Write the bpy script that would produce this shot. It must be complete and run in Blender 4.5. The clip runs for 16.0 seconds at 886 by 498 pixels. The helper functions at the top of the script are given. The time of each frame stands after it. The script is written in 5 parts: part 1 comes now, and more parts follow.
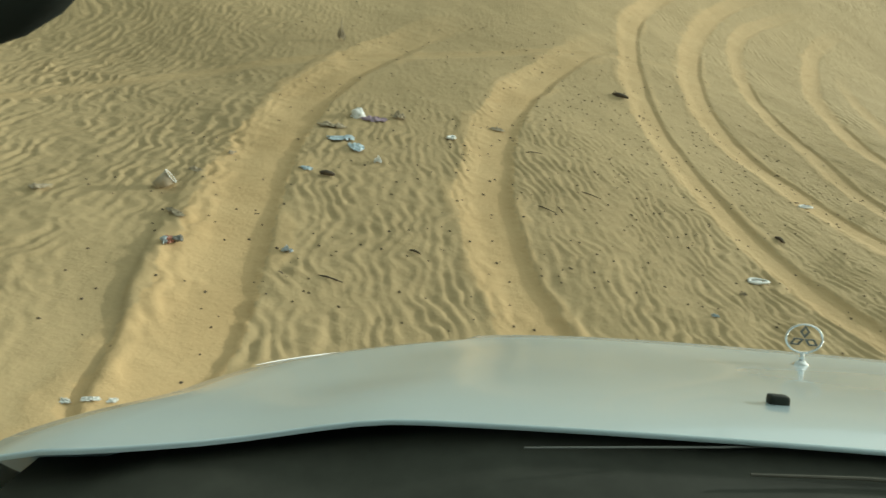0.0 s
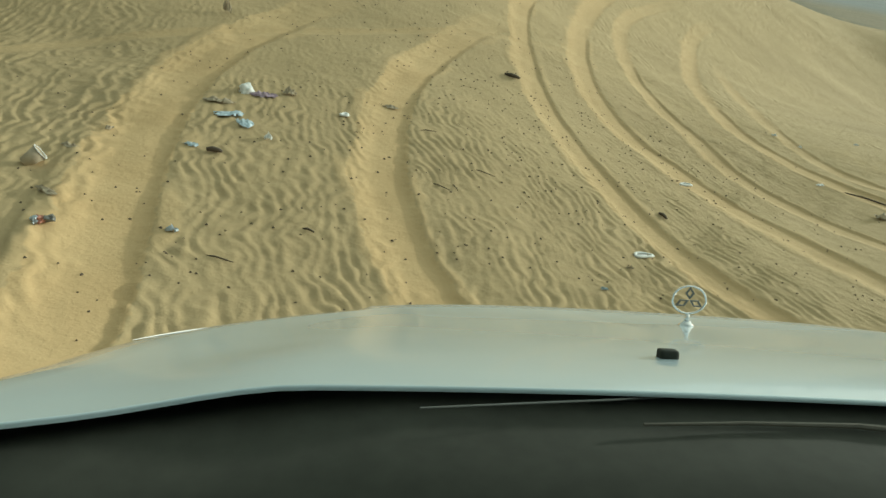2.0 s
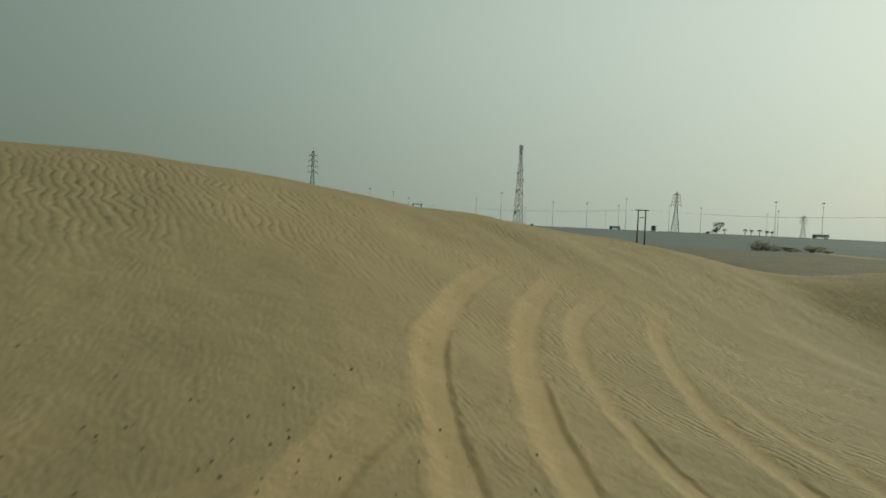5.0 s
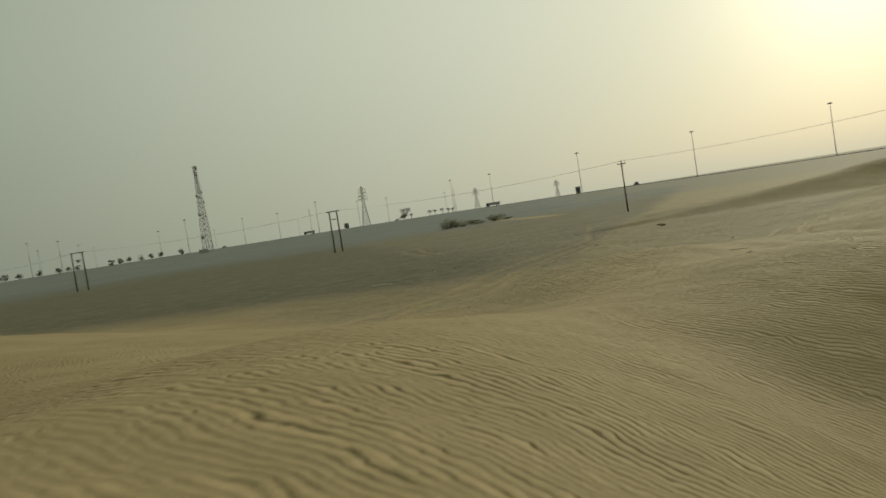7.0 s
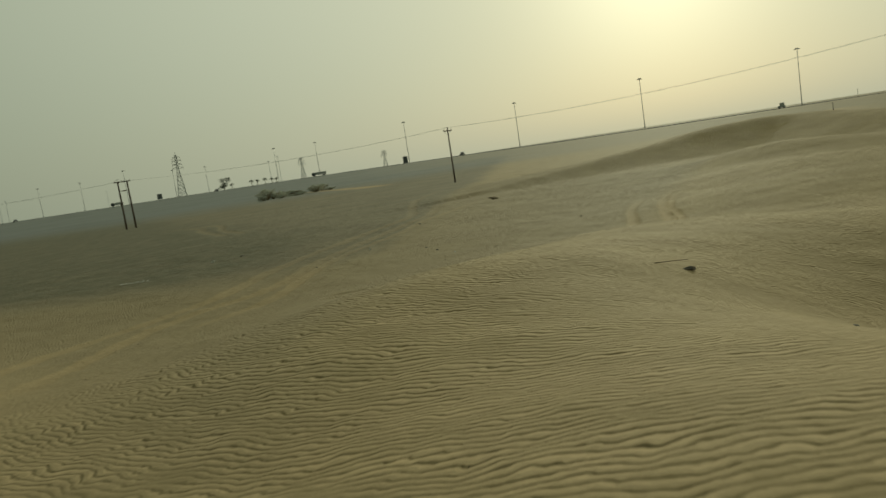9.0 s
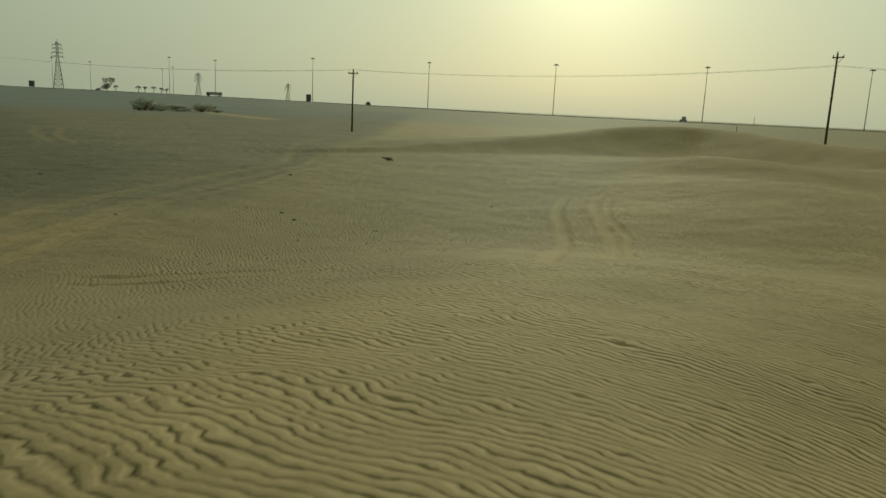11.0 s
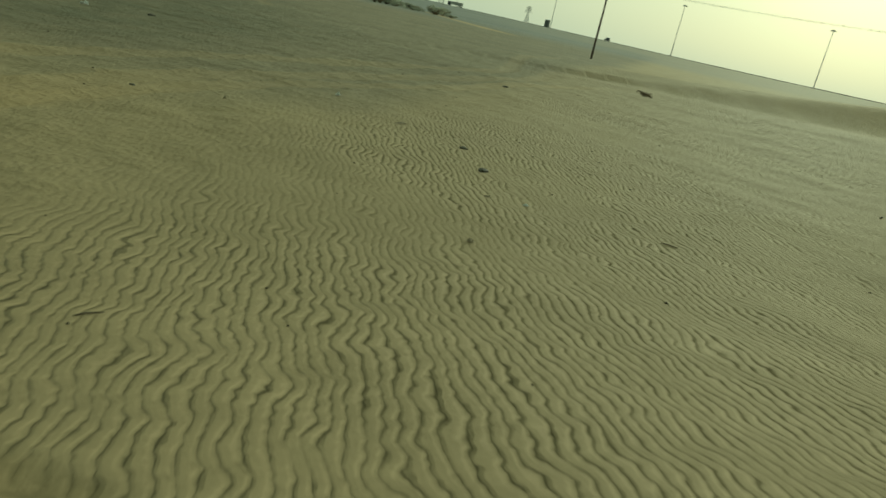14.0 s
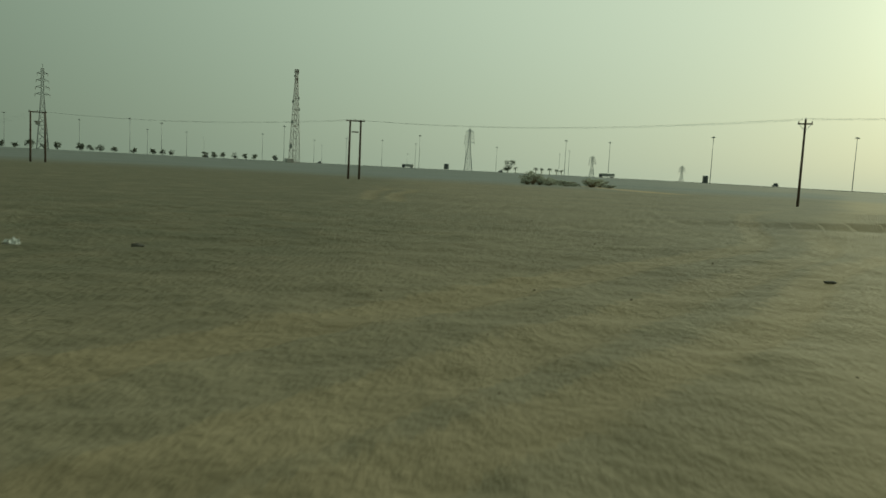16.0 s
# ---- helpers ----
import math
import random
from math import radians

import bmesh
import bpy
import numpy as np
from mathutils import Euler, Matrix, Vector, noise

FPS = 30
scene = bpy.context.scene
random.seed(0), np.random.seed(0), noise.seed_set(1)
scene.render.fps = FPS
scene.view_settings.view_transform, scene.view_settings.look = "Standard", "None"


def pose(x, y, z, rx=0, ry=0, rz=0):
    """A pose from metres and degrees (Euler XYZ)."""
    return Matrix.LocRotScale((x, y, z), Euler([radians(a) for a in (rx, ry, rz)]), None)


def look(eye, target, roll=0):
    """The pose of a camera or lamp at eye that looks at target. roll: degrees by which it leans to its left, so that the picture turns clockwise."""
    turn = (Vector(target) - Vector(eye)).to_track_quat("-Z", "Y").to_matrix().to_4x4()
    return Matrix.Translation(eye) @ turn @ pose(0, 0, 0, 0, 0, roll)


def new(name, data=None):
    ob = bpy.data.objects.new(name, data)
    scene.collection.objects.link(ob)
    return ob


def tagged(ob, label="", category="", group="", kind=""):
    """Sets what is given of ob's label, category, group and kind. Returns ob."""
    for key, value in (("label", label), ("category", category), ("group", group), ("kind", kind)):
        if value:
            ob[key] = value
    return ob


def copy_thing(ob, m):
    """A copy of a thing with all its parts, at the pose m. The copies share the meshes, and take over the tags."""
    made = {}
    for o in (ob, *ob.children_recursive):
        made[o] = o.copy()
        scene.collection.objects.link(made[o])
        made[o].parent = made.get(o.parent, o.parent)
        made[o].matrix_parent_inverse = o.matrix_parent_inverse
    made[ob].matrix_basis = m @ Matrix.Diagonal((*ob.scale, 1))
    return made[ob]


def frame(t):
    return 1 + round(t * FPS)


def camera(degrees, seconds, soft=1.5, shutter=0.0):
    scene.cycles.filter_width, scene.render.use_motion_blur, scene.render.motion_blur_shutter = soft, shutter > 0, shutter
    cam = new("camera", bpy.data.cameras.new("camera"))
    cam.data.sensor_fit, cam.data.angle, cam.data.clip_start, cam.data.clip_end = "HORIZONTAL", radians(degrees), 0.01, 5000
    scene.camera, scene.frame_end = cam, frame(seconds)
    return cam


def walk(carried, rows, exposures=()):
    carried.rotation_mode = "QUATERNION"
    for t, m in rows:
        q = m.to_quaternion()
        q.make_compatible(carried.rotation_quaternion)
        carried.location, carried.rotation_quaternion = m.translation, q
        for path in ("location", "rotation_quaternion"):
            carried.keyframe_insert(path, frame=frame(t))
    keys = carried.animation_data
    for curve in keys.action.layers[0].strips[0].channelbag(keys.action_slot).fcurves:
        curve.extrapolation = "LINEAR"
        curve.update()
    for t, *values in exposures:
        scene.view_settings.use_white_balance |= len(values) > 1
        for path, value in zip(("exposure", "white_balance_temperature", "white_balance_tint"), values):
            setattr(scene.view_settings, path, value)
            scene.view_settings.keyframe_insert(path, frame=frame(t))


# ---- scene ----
cam = camera(61.2, 16.0, soft=1.55, shutter=0.22)
PATH = [
    (0, (-42.940, -52.911, 4.032), (-43.156, -51.087, 3.241), 7.3),
    (0.5, (-42.966, -52.879, 4.014), (-42.938, -51.054, 3.196), 9.5),
    (1, (-42.955, -52.873, 4.005), (-42.859, -51.052, 3.183), 10.2),
    (1.5, (-42.943, -52.886, 3.998), (-42.861, -51.058, 3.190), 10.2),
    (2, (-42.933, -52.890, 3.995), (-42.869, -51.056, 3.200), 10.0),
    (2.5, (-43.001, -52.744, 4.013), (-42.957, -50.9, 3.239), 10.3),
    (3, (-43.006, -52.333, 3.96), (-42.95, -50.473, 3.228), 9.9),
    (3.2, (-43.002, -52.024, 3.896), (-42.933, -50.158, 3.179), 9.8),
    (5.3, (-42.55, -46.9, 4.25), (-42.247, -44.923, 4.276), 0),
    (5.5, (-42.35, -45.6, 4.37), (-41.976, -43.636, 4.425), -1.6),
    (6, (-41.65, -42.4, 4.66), (-41.08, -40.483, 4.627), -3.5),
    (6.5, (-40.2, -39.2, 4.75), (-39.416, -37.361, 4.684), -5.4),
    (7, (-38.025, -36.135, 4.802), (-37.055, -34.388, 4.711), -8.9),
    (7.5, (-35.71, -33.345, 4.799), (-34.614, -31.676, 4.691), -11.2),
    (8, (-33.418, -30.912, 4.744), (-32.227, -29.312, 4.602), -12.7),
    (8.5, (-31.163, -28.688, 4.597), (-29.914, -27.141, 4.381), -11.4),
    (9, (-29.197, -26.556, 4.512), (-27.88, -25.07, 4.273), -8.7),
    (9.5, (-27.191, -24.38, 4.333), (-25.793, -22.985, 4.016), -4.8),
    (9.7, (-26.283, -23.538, 4.252), (-24.852, -22.189, 3.889), -3.3),
    (11.8, (-18.859, -17.146, 4.215), (-17.374, -15.861, 3.837), 6.0),
    (12, (-18.055, -16.332, 4.059), (-16.585, -15.036, 3.659), 7.1),
    (12.5, (-16.3, -14.33, 3.702), (-14.873, -13.002, 3.258), 9.5),
    (13, (-14.638, -12.242, 3.303), (-13.283, -10.86, 2.799), 11.8),
    (13.5, (-13.175, -10.101, 2.852), (-11.929, -8.64, 2.292), 12.6),
    (14, (-11.806, -7.788, 2.348), (-10.69, -6.241, 1.747), 12.5),
    (14.5, (-10.267, -5.209, 1.879), (-9.295, -3.562, 1.293), 9.0),
    (15, (-8.84, -2.404, 1.625), (-7.999, -0.635, 1.222), 3.6),
    (15.5, (-7.136, 1.545, 1.559), (-6.411, 3.388, 1.283), 2.4),
    (16, (-5.461, 5.218, 1.649), (-4.748, 7.076, 1.449), 2.9),
]
SUN_AZ, SUN_EL = 60.0, 13.0          # clockwise from +y, and above the horizon
HAZE_BASE, HAZE_BROAD, HAZE_TIGHT, HAZE_LOW = 0.205, 0.485, 0.35, 0.80
HAZE_COOL, HAZE_WARM = (0.98, 1.0, 0.74), (1.075, 0.97, 0.75)
EXPOSURES = [(0.0, 1.0, 5350.0, -3.0), (3.2, 0.98, 5300.0, -6.0), (5.3, 0.0, 5500.0, -4.0), (6.2, -0.05, 5800.0, -3.0), (7.0, -0.08, 6000.0, -2.0), (9.7, -0.30, 6150.0, -13.0), (12.0, -0.20, 6100.0, -20.0), (13.2, -0.06, 5950.0, -27.0), (14.4, 0.22, 5700.0, -29.0), (15.2, 0.12, 5600.0, -23.0), (16.0, -0.08, 5650.0, -20.0)]
walk(cam, [(t, look(eye, target, roll)) for t, eye, target, roll in PATH], EXPOSURES)

# ---- world and sun ----
world = bpy.data.worlds.new("hazy_sky")
scene.world = world
world.use_nodes = True
wn, wl = world.node_tree.nodes, world.node_tree.links
wn.clear()
sky = wn.new("ShaderNodeTexSky")
sky.sky_type, sky.sun_disc = "NISHITA", False
sky.sun_elevation, sky.sun_rotation = radians(SUN_EL), radians(SUN_AZ)
sky.air_density, sky.dust_density, sky.ozone_density = 1.2, 3.0, 1.0
a, e = radians(SUN_AZ), radians(SUN_EL)
sun_way = Vector((math.sin(a) * math.cos(e), math.cos(a) * math.cos(e), math.sin(e)))


def sky_math(op, x, y=None):
    k = wn.new("ShaderNodeMath")
    k.operation = op
    for slot, value in zip(k.inputs, (x, y)):
        if isinstance(value, (int, float)):
            slot.default_value = value
        elif value is not None:
            wl.new(value, slot)
    return k.outputs[0]


# dust haze: a broad glow towards the sun that fades to grey away from it
way = wn.new("ShaderNodeTexCoord")
dot = wn.new("ShaderNodeVectorMath")
dot.operation = "DOT_PRODUCT"
dot.inputs[1].default_value = sun_way
wl.new(way.outputs["Generated"], dot.inputs[0])
split = wn.new("ShaderNodeSeparateXYZ")
wl.new(way.outputs["Generated"], split.inputs[0])
toward = sky_math("MAXIMUM", dot.outputs["Value"], 0.0)
broad, tight = sky_math("POWER", toward, 1.6), sky_math("POWER", toward, 130.0)
rise = wn.new("ShaderNodeMapRange")
rise.interpolation_type = "SMOOTHSTEP"
for key, v in (("From Min", -0.02), ("From Max", 0.28), ("To Min", HAZE_LOW), ("To Max", 1.0)):
    rise.inputs[key].default_value = v
wl.new(split.outputs["Z"], rise.inputs["Value"])
light = sky_math("ADD", sky_math("MULTIPLY", sky_math("ADD", sky_math("MULTIPLY", broad, HAZE_BROAD), HAZE_BASE), rise.outputs["Result"]), sky_math("MULTIPLY", tight, HAZE_TIGHT))
tone = wn.new("ShaderNodeMix")
tone.data_type = "RGBA"
tone.inputs["A"].default_value, tone.inputs["B"].default_value = (*HAZE_COOL, 1), (*HAZE_WARM, 1)
wl.new(broad, tone.inputs["Factor"])
haze = wn.new("ShaderNodeBackground")
wl.new(tone.outputs["Result"], haze.inputs["Color"])
wl.new(light, haze.inputs["Strength"])
back = wn.new("ShaderNodeBackground")
back.inputs["Strength"].default_value = 0.006
wl.new(sky.outputs["Color"], back.inputs["Color"])
sum_of = wn.new("ShaderNodeAddShader")
wl.new(back.outputs[0], sum_of.inputs[0])
wl.new(haze.outputs[0], sum_of.inputs[1])
wout = wn.new("ShaderNodeOutputWorld")
wl.new(sum_of.outputs[0], wout.inputs["Surface"])
sun = bpy.data.lights.new("sun", "SUN")
sun.energy, sun.angle, sun.color = 1.7, radians(3.0), (1.0, 0.88, 0.68)
sun_ob = new("sun", sun)
sun_ob.matrix_world = look(sun_way * 400, (0, 0, 0))


# ---- materials ----
def shade(name, base, rough=0.6, metal=0.0, spread=0.15, grain=30.0, bump=0.2, depth=0.01, coarse=3.0, coat=0.0, spec=0.5):
    """A plain material with colour variation at two scales and a fine relief."""
    m = bpy.data.materials.new(name)
    m.use_nodes = True
    n, l = m.node_tree.nodes, m.node_tree.links
    p = n["Principled BSDF"]
    where = n.new("ShaderNodeTexCoord")
    small, large = n.new("ShaderNodeTexNoise"), n.new("ShaderNodeTexNoise")
    small.inputs["Scale"].default_value, small.inputs["Detail"].default_value = grain, 4.0
    large.inputs["Scale"].default_value, large.inputs["Detail"].default_value = coarse, 3.0
    for t in (small, large):
        l.new(where.outputs["Object"], t.inputs["Vector"])
    both = n.new("ShaderNodeMath")
    both.operation = "ADD"
    l.new(small.outputs["Fac"], both.inputs[0])
    l.new(large.outputs["Fac"], both.inputs[1])
    ramp = n.new("ShaderNodeMapRange")
    ramp.inputs["From Min"].default_value, ramp.inputs["From Max"].default_value = 0.6, 1.4
    ramp.inputs["To Min"].default_value, ramp.inputs["To Max"].default_value = 1 - spread, 1 + spread
    l.new(both.outputs[0], ramp.inputs["Value"])
    tint = n.new("ShaderNodeMix")
    tint.data_type, tint.blend_type = "RGBA", "MULTIPLY"
    tint.inputs["Factor"].default_value = 1.0
    tint.inputs["A"].default_value = (*base, 1)
    l.new(ramp.outputs["Result"], tint.inputs["B"])
    l.new(tint.outputs["Result"], p.inputs["Base Color"])
    p.inputs["Roughness"].default_value, p.inputs["Metallic"].default_value = rough, metal
    p.inputs["Coat Weight"].default_value, p.inputs["Coat Roughness"].default_value = coat, 0.06
    p.inputs["Specular IOR Level"].default_value = spec
    if bump:
        relief = n.new("ShaderNodeBump")
        relief.inputs["Strength"].default_value, relief.inputs["Distance"].default_value = bump, depth
        l.new(small.outputs["Fac"], relief.inputs["Height"])
        l.new(relief.outputs["Normal"], p.inputs["Normal"])
    return m


def sand_material():
    """Wind-rippled sand: dune sand, freshly turned sand in the ruts, hard soil on the plain, haze painted grey far
    out.
    """
    m = bpy.data.materials.new("sand")
    m.use_nodes = True
    n, l = m.node_tree.nodes, m.node_tree.links
    p = n["Principled BSDF"]
    p.inputs["Roughness"].default_value = 0.9
    p.inputs["Specular IOR Level"].default_value = 0.15
    where = n.new("ShaderNodeTexCoord")

    def attr(name):
        at = n.new("ShaderNodeAttribute")
        at.attribute_name = name
        return at.outputs["Fac"]

    def noise_of(scale, detail=4.0, rough=0.55):
        t = n.new("ShaderNodeTexNoise")
        t.inputs["Scale"].default_value, t.inputs["Detail"].default_value, t.inputs["Roughness"].default_value = scale, detail, rough
        l.new(where.outputs["Object"], t.inputs["Vector"])
        return t.outputs["Fac"]

    def mix(a, b, fac):
        x = n.new("ShaderNodeMix")
        x.data_type = "RGBA"
        for key, value in (("A", a), ("B", b)):
            if isinstance(value, tuple):
                x.inputs[key].default_value = (*value, 1)
            else:
                l.new(value, x.inputs[key])
        l.new(fac, x.inputs["Factor"])
        return x.outputs["Result"]

    def ranged(value, lo, hi, to_lo=0.0, to_hi=1.0):
        x = n.new("ShaderNodeMapRange")
        for key, v in (("From Min", lo), ("From Max", hi), ("To Min", to_lo), ("To Max", to_hi)):
            x.inputs[key].default_value = v
        l.new(value, x.inputs["Value"])
        return x.outputs["Result"]

    def times(a, b):
        x = n.new("ShaderNodeMath")
        x.operation = "MULTIPLY"
        l.new(a, x.inputs[0])
        if isinstance(b, float):
            x.inputs[1].default_value = b
        else:
            l.new(b, x.inputs[1])
        return x.outputs[0]

    dune = mix(SAND_A, SAND_B, ranged(noise_of(0.35, 5), 0.35, 0.65))
    dune = mix(dune, SAND_C, times(ranged(noise_of(9.0, 6, 0.7), 0.5, 0.75), 0.5))
    fresh = mix(FRESH_A, FRESH_B, ranged(noise_of(2.0, 5), 0.35, 0.65))
    soil = mix(SOIL_A, SOIL_B, ranged(noise_of(0.12, 6, 0.65), 0.38, 0.62))
    soil = mix(soil, SOIL_C, times(ranged(noise_of(1.3, 6, 0.7), 0.5, 0.7), 0.55))
    soil = mix(soil, SOIL_D, times(attr("dark_soil"), ranged(noise_of(0.5, 5, 0.65), 0.35, 0.6, 0.35, 0.85)))
    # distance haze painted into the ground colour as a grey-blue tone
    far_haze = mix(FAR_HAZE_A, FAR_HAZE_B, ranged(noise_of(0.03, 6, 0.6), 0.35, 0.65))
    base = mix(dune, soil, attr("plain"))
    base = mix(base, fresh, times(attr("rut"), ranged(attr("plain"), 0.0, 1.0, 1.0, 0.38)))
    base = mix(base, far_haze, attr("far_haze"))
    l.new(base, p.inputs["Base Color"])
    # ripples: crests that follow the "crest" layer, broken up by noise; their strength follows the "ripple" layer
    def plus(a, c):
        x = n.new("ShaderNodeMath")
        x.operation = "ADD"
        l.new(a, x.inputs[0])
        l.new(c, x.inputs[1])
        return x.outputs[0]

    turns = plus(plus(times(attr("crest"), 1.0), times(noise_of(0.75, 2), 5.0)), plus(times(noise_of(2.6, 2), 2.0), times(noise_of(8.0, 2), 0.5)))
    cycle = n.new("ShaderNodeMath")
    cycle.operation = "FRACT"
    l.new(turns, cycle.inputs[0])
    shape = n.new("ShaderNodeFloatCurve")
    for k, (cx, cy) in enumerate(((0.0, 0.0), (0.35, 0.22), (0.68, 1.0), (0.84, 0.35), (1.0, 0.0))):
        if k in (0, 4):
            shape.mapping.curves[0].points[0 if k == 0 else -1].location = (cx, cy)
        else:
            shape.mapping.curves[0].points.new(cx, cy)
    shape.mapping.update()
    l.new(cycle.outputs[0], shape.inputs["Value"])
    ripple = n.new("ShaderNodeBump")
    ripple.inputs["Distance"].default_value = 0.0185
    l.new(times(shape.outputs["Value"], ranged(noise_of(3.3, 3), 0.3, 0.7, 0.25, 1.0)), ripple.inputs["Height"])
    l.new(attr("ripple"), ripple.inputs["Strength"])
    rough = n.new("ShaderNodeBump")
    rough.inputs["Distance"].default_value = 0.07
    l.new(plus(noise_of(6.0, 6, 0.65), times(noise_of(1.5, 4, 0.6), 1.3)), rough.inputs["Height"])
    l.new(ranged(attr("churn"), 0.0, 1.0, 0.10, 0.55), rough.inputs["Strength"])
    l.new(ripple.outputs["Normal"], rough.inputs["Normal"])
    fine = n.new("ShaderNodeBump")
    fine.inputs["Distance"].default_value, fine.inputs["Strength"].default_value = 0.012, 0.4
    l.new(noise_of(38.0, 5, 0.7), fine.inputs["Height"])
    l.new(rough.outputs["Normal"], fine.inputs["Normal"])
    l.new(fine.outputs["Normal"], p.inputs["Normal"])
    return m


def leafy(name, base):
    """Thin leaves that let some of the light through."""
    m = shade(name, base, 0.8, 0, 0.3, 2, 0.0)
    n, l = m.node_tree.nodes, m.node_tree.links
    p, out = n["Principled BSDF"], n["Material Output"]
    thin, both = n.new("ShaderNodeBsdfTranslucent"), n.new("ShaderNodeMixShader")
    l.new(p.inputs["Base Color"].links[0].from_socket, thin.inputs["Color"])
    both.inputs["Fac"].default_value = 0.5
    l.new(p.outputs[0], both.inputs[1])
    l.new(thin.outputs[0], both.inputs[2])
    l.new(both.outputs[0], out.inputs["Surface"])
    return m


SAND_A, SAND_B, SAND_C = (0.385, 0.291, 0.155), (0.435, 0.331, 0.178), (0.34, 0.256, 0.138)
FRESH_A, FRESH_B = (0.50, 0.352, 0.175), (0.54, 0.388, 0.20)
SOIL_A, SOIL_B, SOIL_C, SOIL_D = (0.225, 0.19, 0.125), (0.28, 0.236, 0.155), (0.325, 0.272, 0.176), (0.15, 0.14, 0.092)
# grey-blue tones that paint haze onto the far ground
FAR_HAZE_A, FAR_HAZE_B = (0.215, 0.225, 0.21), (0.25, 0.26, 0.245)
SAND = sand_material()
PAINT = shade("pale_silver_paint", (0.475, 0.56, 0.595), 0.22, 0.0, 0.02, 3, 0.0, coat=0.6)
BLACK = shade("black_plastic", (0.03, 0.033, 0.027), 0.7, 0, 0.25, 60, 0.15, 0.002, spec=0.2)
WIPER = shade("dusty_wiper_metal", (0.11, 0.10, 0.08), 0.7, 0, 0.2, 40, 0.1, 0.002, spec=0.2)
SCUTTLE = shade("grey_scuttle_plastic", (0.047, 0.048, 0.038), 0.8, 0, 0.2, 40, 0.1, 0.002, spec=0.2)
RUBBER = shade("tyre_rubber", (0.03, 0.03, 0.03), 0.85, 0, 0.3, 40, 0.4, 0.004)
CHROME = shade("chrome", (0.75, 0.75, 0.74), 0.08, 1.0, 0.03, 20, 0.0)
ALLOY = shade("alloy", (0.5, 0.5, 0.5), 0.35, 1.0, 0.1, 20, 0.0)
DULL = shade("dull_metal", (0.16, 0.16, 0.15), 0.4, 0.6, 0.1, 20, 0.0)
LENS = shade("headlamp_lens", (0.7, 0.72, 0.72), 0.08, 0.0, 0.03, 20, 0.0)
CLOTH = shade("cabin_trim", (0.03, 0.032, 0.026), 0.9, 0, 0.2, 60, 0.2, 0.002, spec=0.1)
WOOD = shade("weathered_pole_wood", (0.13, 0.095, 0.07), 0.85, 0, 0.3, 6, 0.3, 0.01, 0.8)
# STEEL is lightened so its colour carries the haze on far metalwork
STEEL = shade("haze_pale_steel", (0.46, 0.46, 0.44), 0.6, 0.2, 0.12, 4, 0.0, coarse=0.4)
REDWHITE = shade("painted_mast_steel", (0.42, 0.36, 0.33), 0.6, 0.0, 0.2, 0.5, 0.0, coarse=0.2)
WIRE = shade("line_conductor", (0.30, 0.30, 0.28), 0.6, 0.4, 0.1, 2, 0.0)
GLAZE = shade("porcelain", (0.14, 0.09, 0.06), 0.3, 0, 0.1, 10, 0.0)
# LEAF and SCRUB are paled to paint distance haze into far foliage
LEAF = leafy("haze_grey_leaves", (0.15, 0.16, 0.115))
SCRUB = leafy("haze_grey_scrub", (0.38, 0.39, 0.31))
PALM = leafy("palm_leaves", (0.14, 0.15, 0.10))
BARK = shade("bark", (0.12, 0.09, 0.065), 0.9, 0, 0.25, 8, 0.4, 0.02)
TWIG = shade("dry_twigs", (0.10, 0.075, 0.05), 0.9, 0, 0.3, 30, 0.0)
BRUSH = shade("dry_brushwood", (0.24, 0.185, 0.12), 0.9, 0, 0.3, 30, 0.0)
STONE = shade("dark_stone", (0.13, 0.115, 0.095), 0.85, 0, 0.35, 25, 0.5, 0.01)
DROP = shade("dark_pebble", (0.10, 0.072, 0.045), 0.9, 0, 0.4, 60, 0.3, 0.003)
WHITE = shade("white_plastic_film", (0.72, 0.71, 0.68), 0.45, 0, 0.08, 20, 0.2, 0.004)
BLUE = shade("blue_grey_plastic_film", (0.46, 0.54, 0.60), 0.4, 0, 0.12, 20, 0.2, 0.004)
MAUVE = shade("faded_purple_wrapper", (0.30, 0.22, 0.27), 0.5, 0, 0.2, 25, 0.2, 0.004)
TIN = shade("crushed_tin", (0.42, 0.46, 0.50), 0.35, 0.7, 0.25, 30, 0.3, 0.004)
PRINT = shade("faded_red_print", (0.36, 0.16, 0.11), 0.5, 0.2, 0.25, 30, 0.2, 0.003)
CARD = shade("weathered_cardboard", (0.40, 0.33, 0.23), 0.85, 0, 0.2, 25, 0.3, 0.004)
BOARD = shade("dark_sign_board", (0.13, 0.14, 0.14), 0.6, 0, 0.1, 1, 0.0, coarse=0.3)
ASPHALT = shade("asphalt", (0.055, 0.055, 0.055), 0.85, 0, 0.15, 3, 0.2, 0.01, 0.05)
TRUCKBODY = shade("lorry_box", (0.55, 0.54, 0.50), 0.5, 0, 0.06, 1, 0.0)
CABPAINT = shade("dark_cab_paint", (0.12, 0.13, 0.14), 0.4, 0, 0.1, 1, 0.0)


# ---- building helpers ----
def mesh_of(name, bm, material, smooth=False):
    me = bpy.data.meshes.new(name)
    bm.normal_update()
    bm.to_mesh(me)
    bm.free()
    me.materials.append(material)
    if smooth:
        me.polygons.foreach_set("use_smooth", [True] * len(me.polygons))
    return me


def thing(name, bm, material, label, category, group="", smooth=False, m=None, kind=""):
    ob = new(name, mesh_of(name, bm, material, smooth))
    if m is not None:
        ob.matrix_world = m
    return tagged(ob, label, category, group, kind)


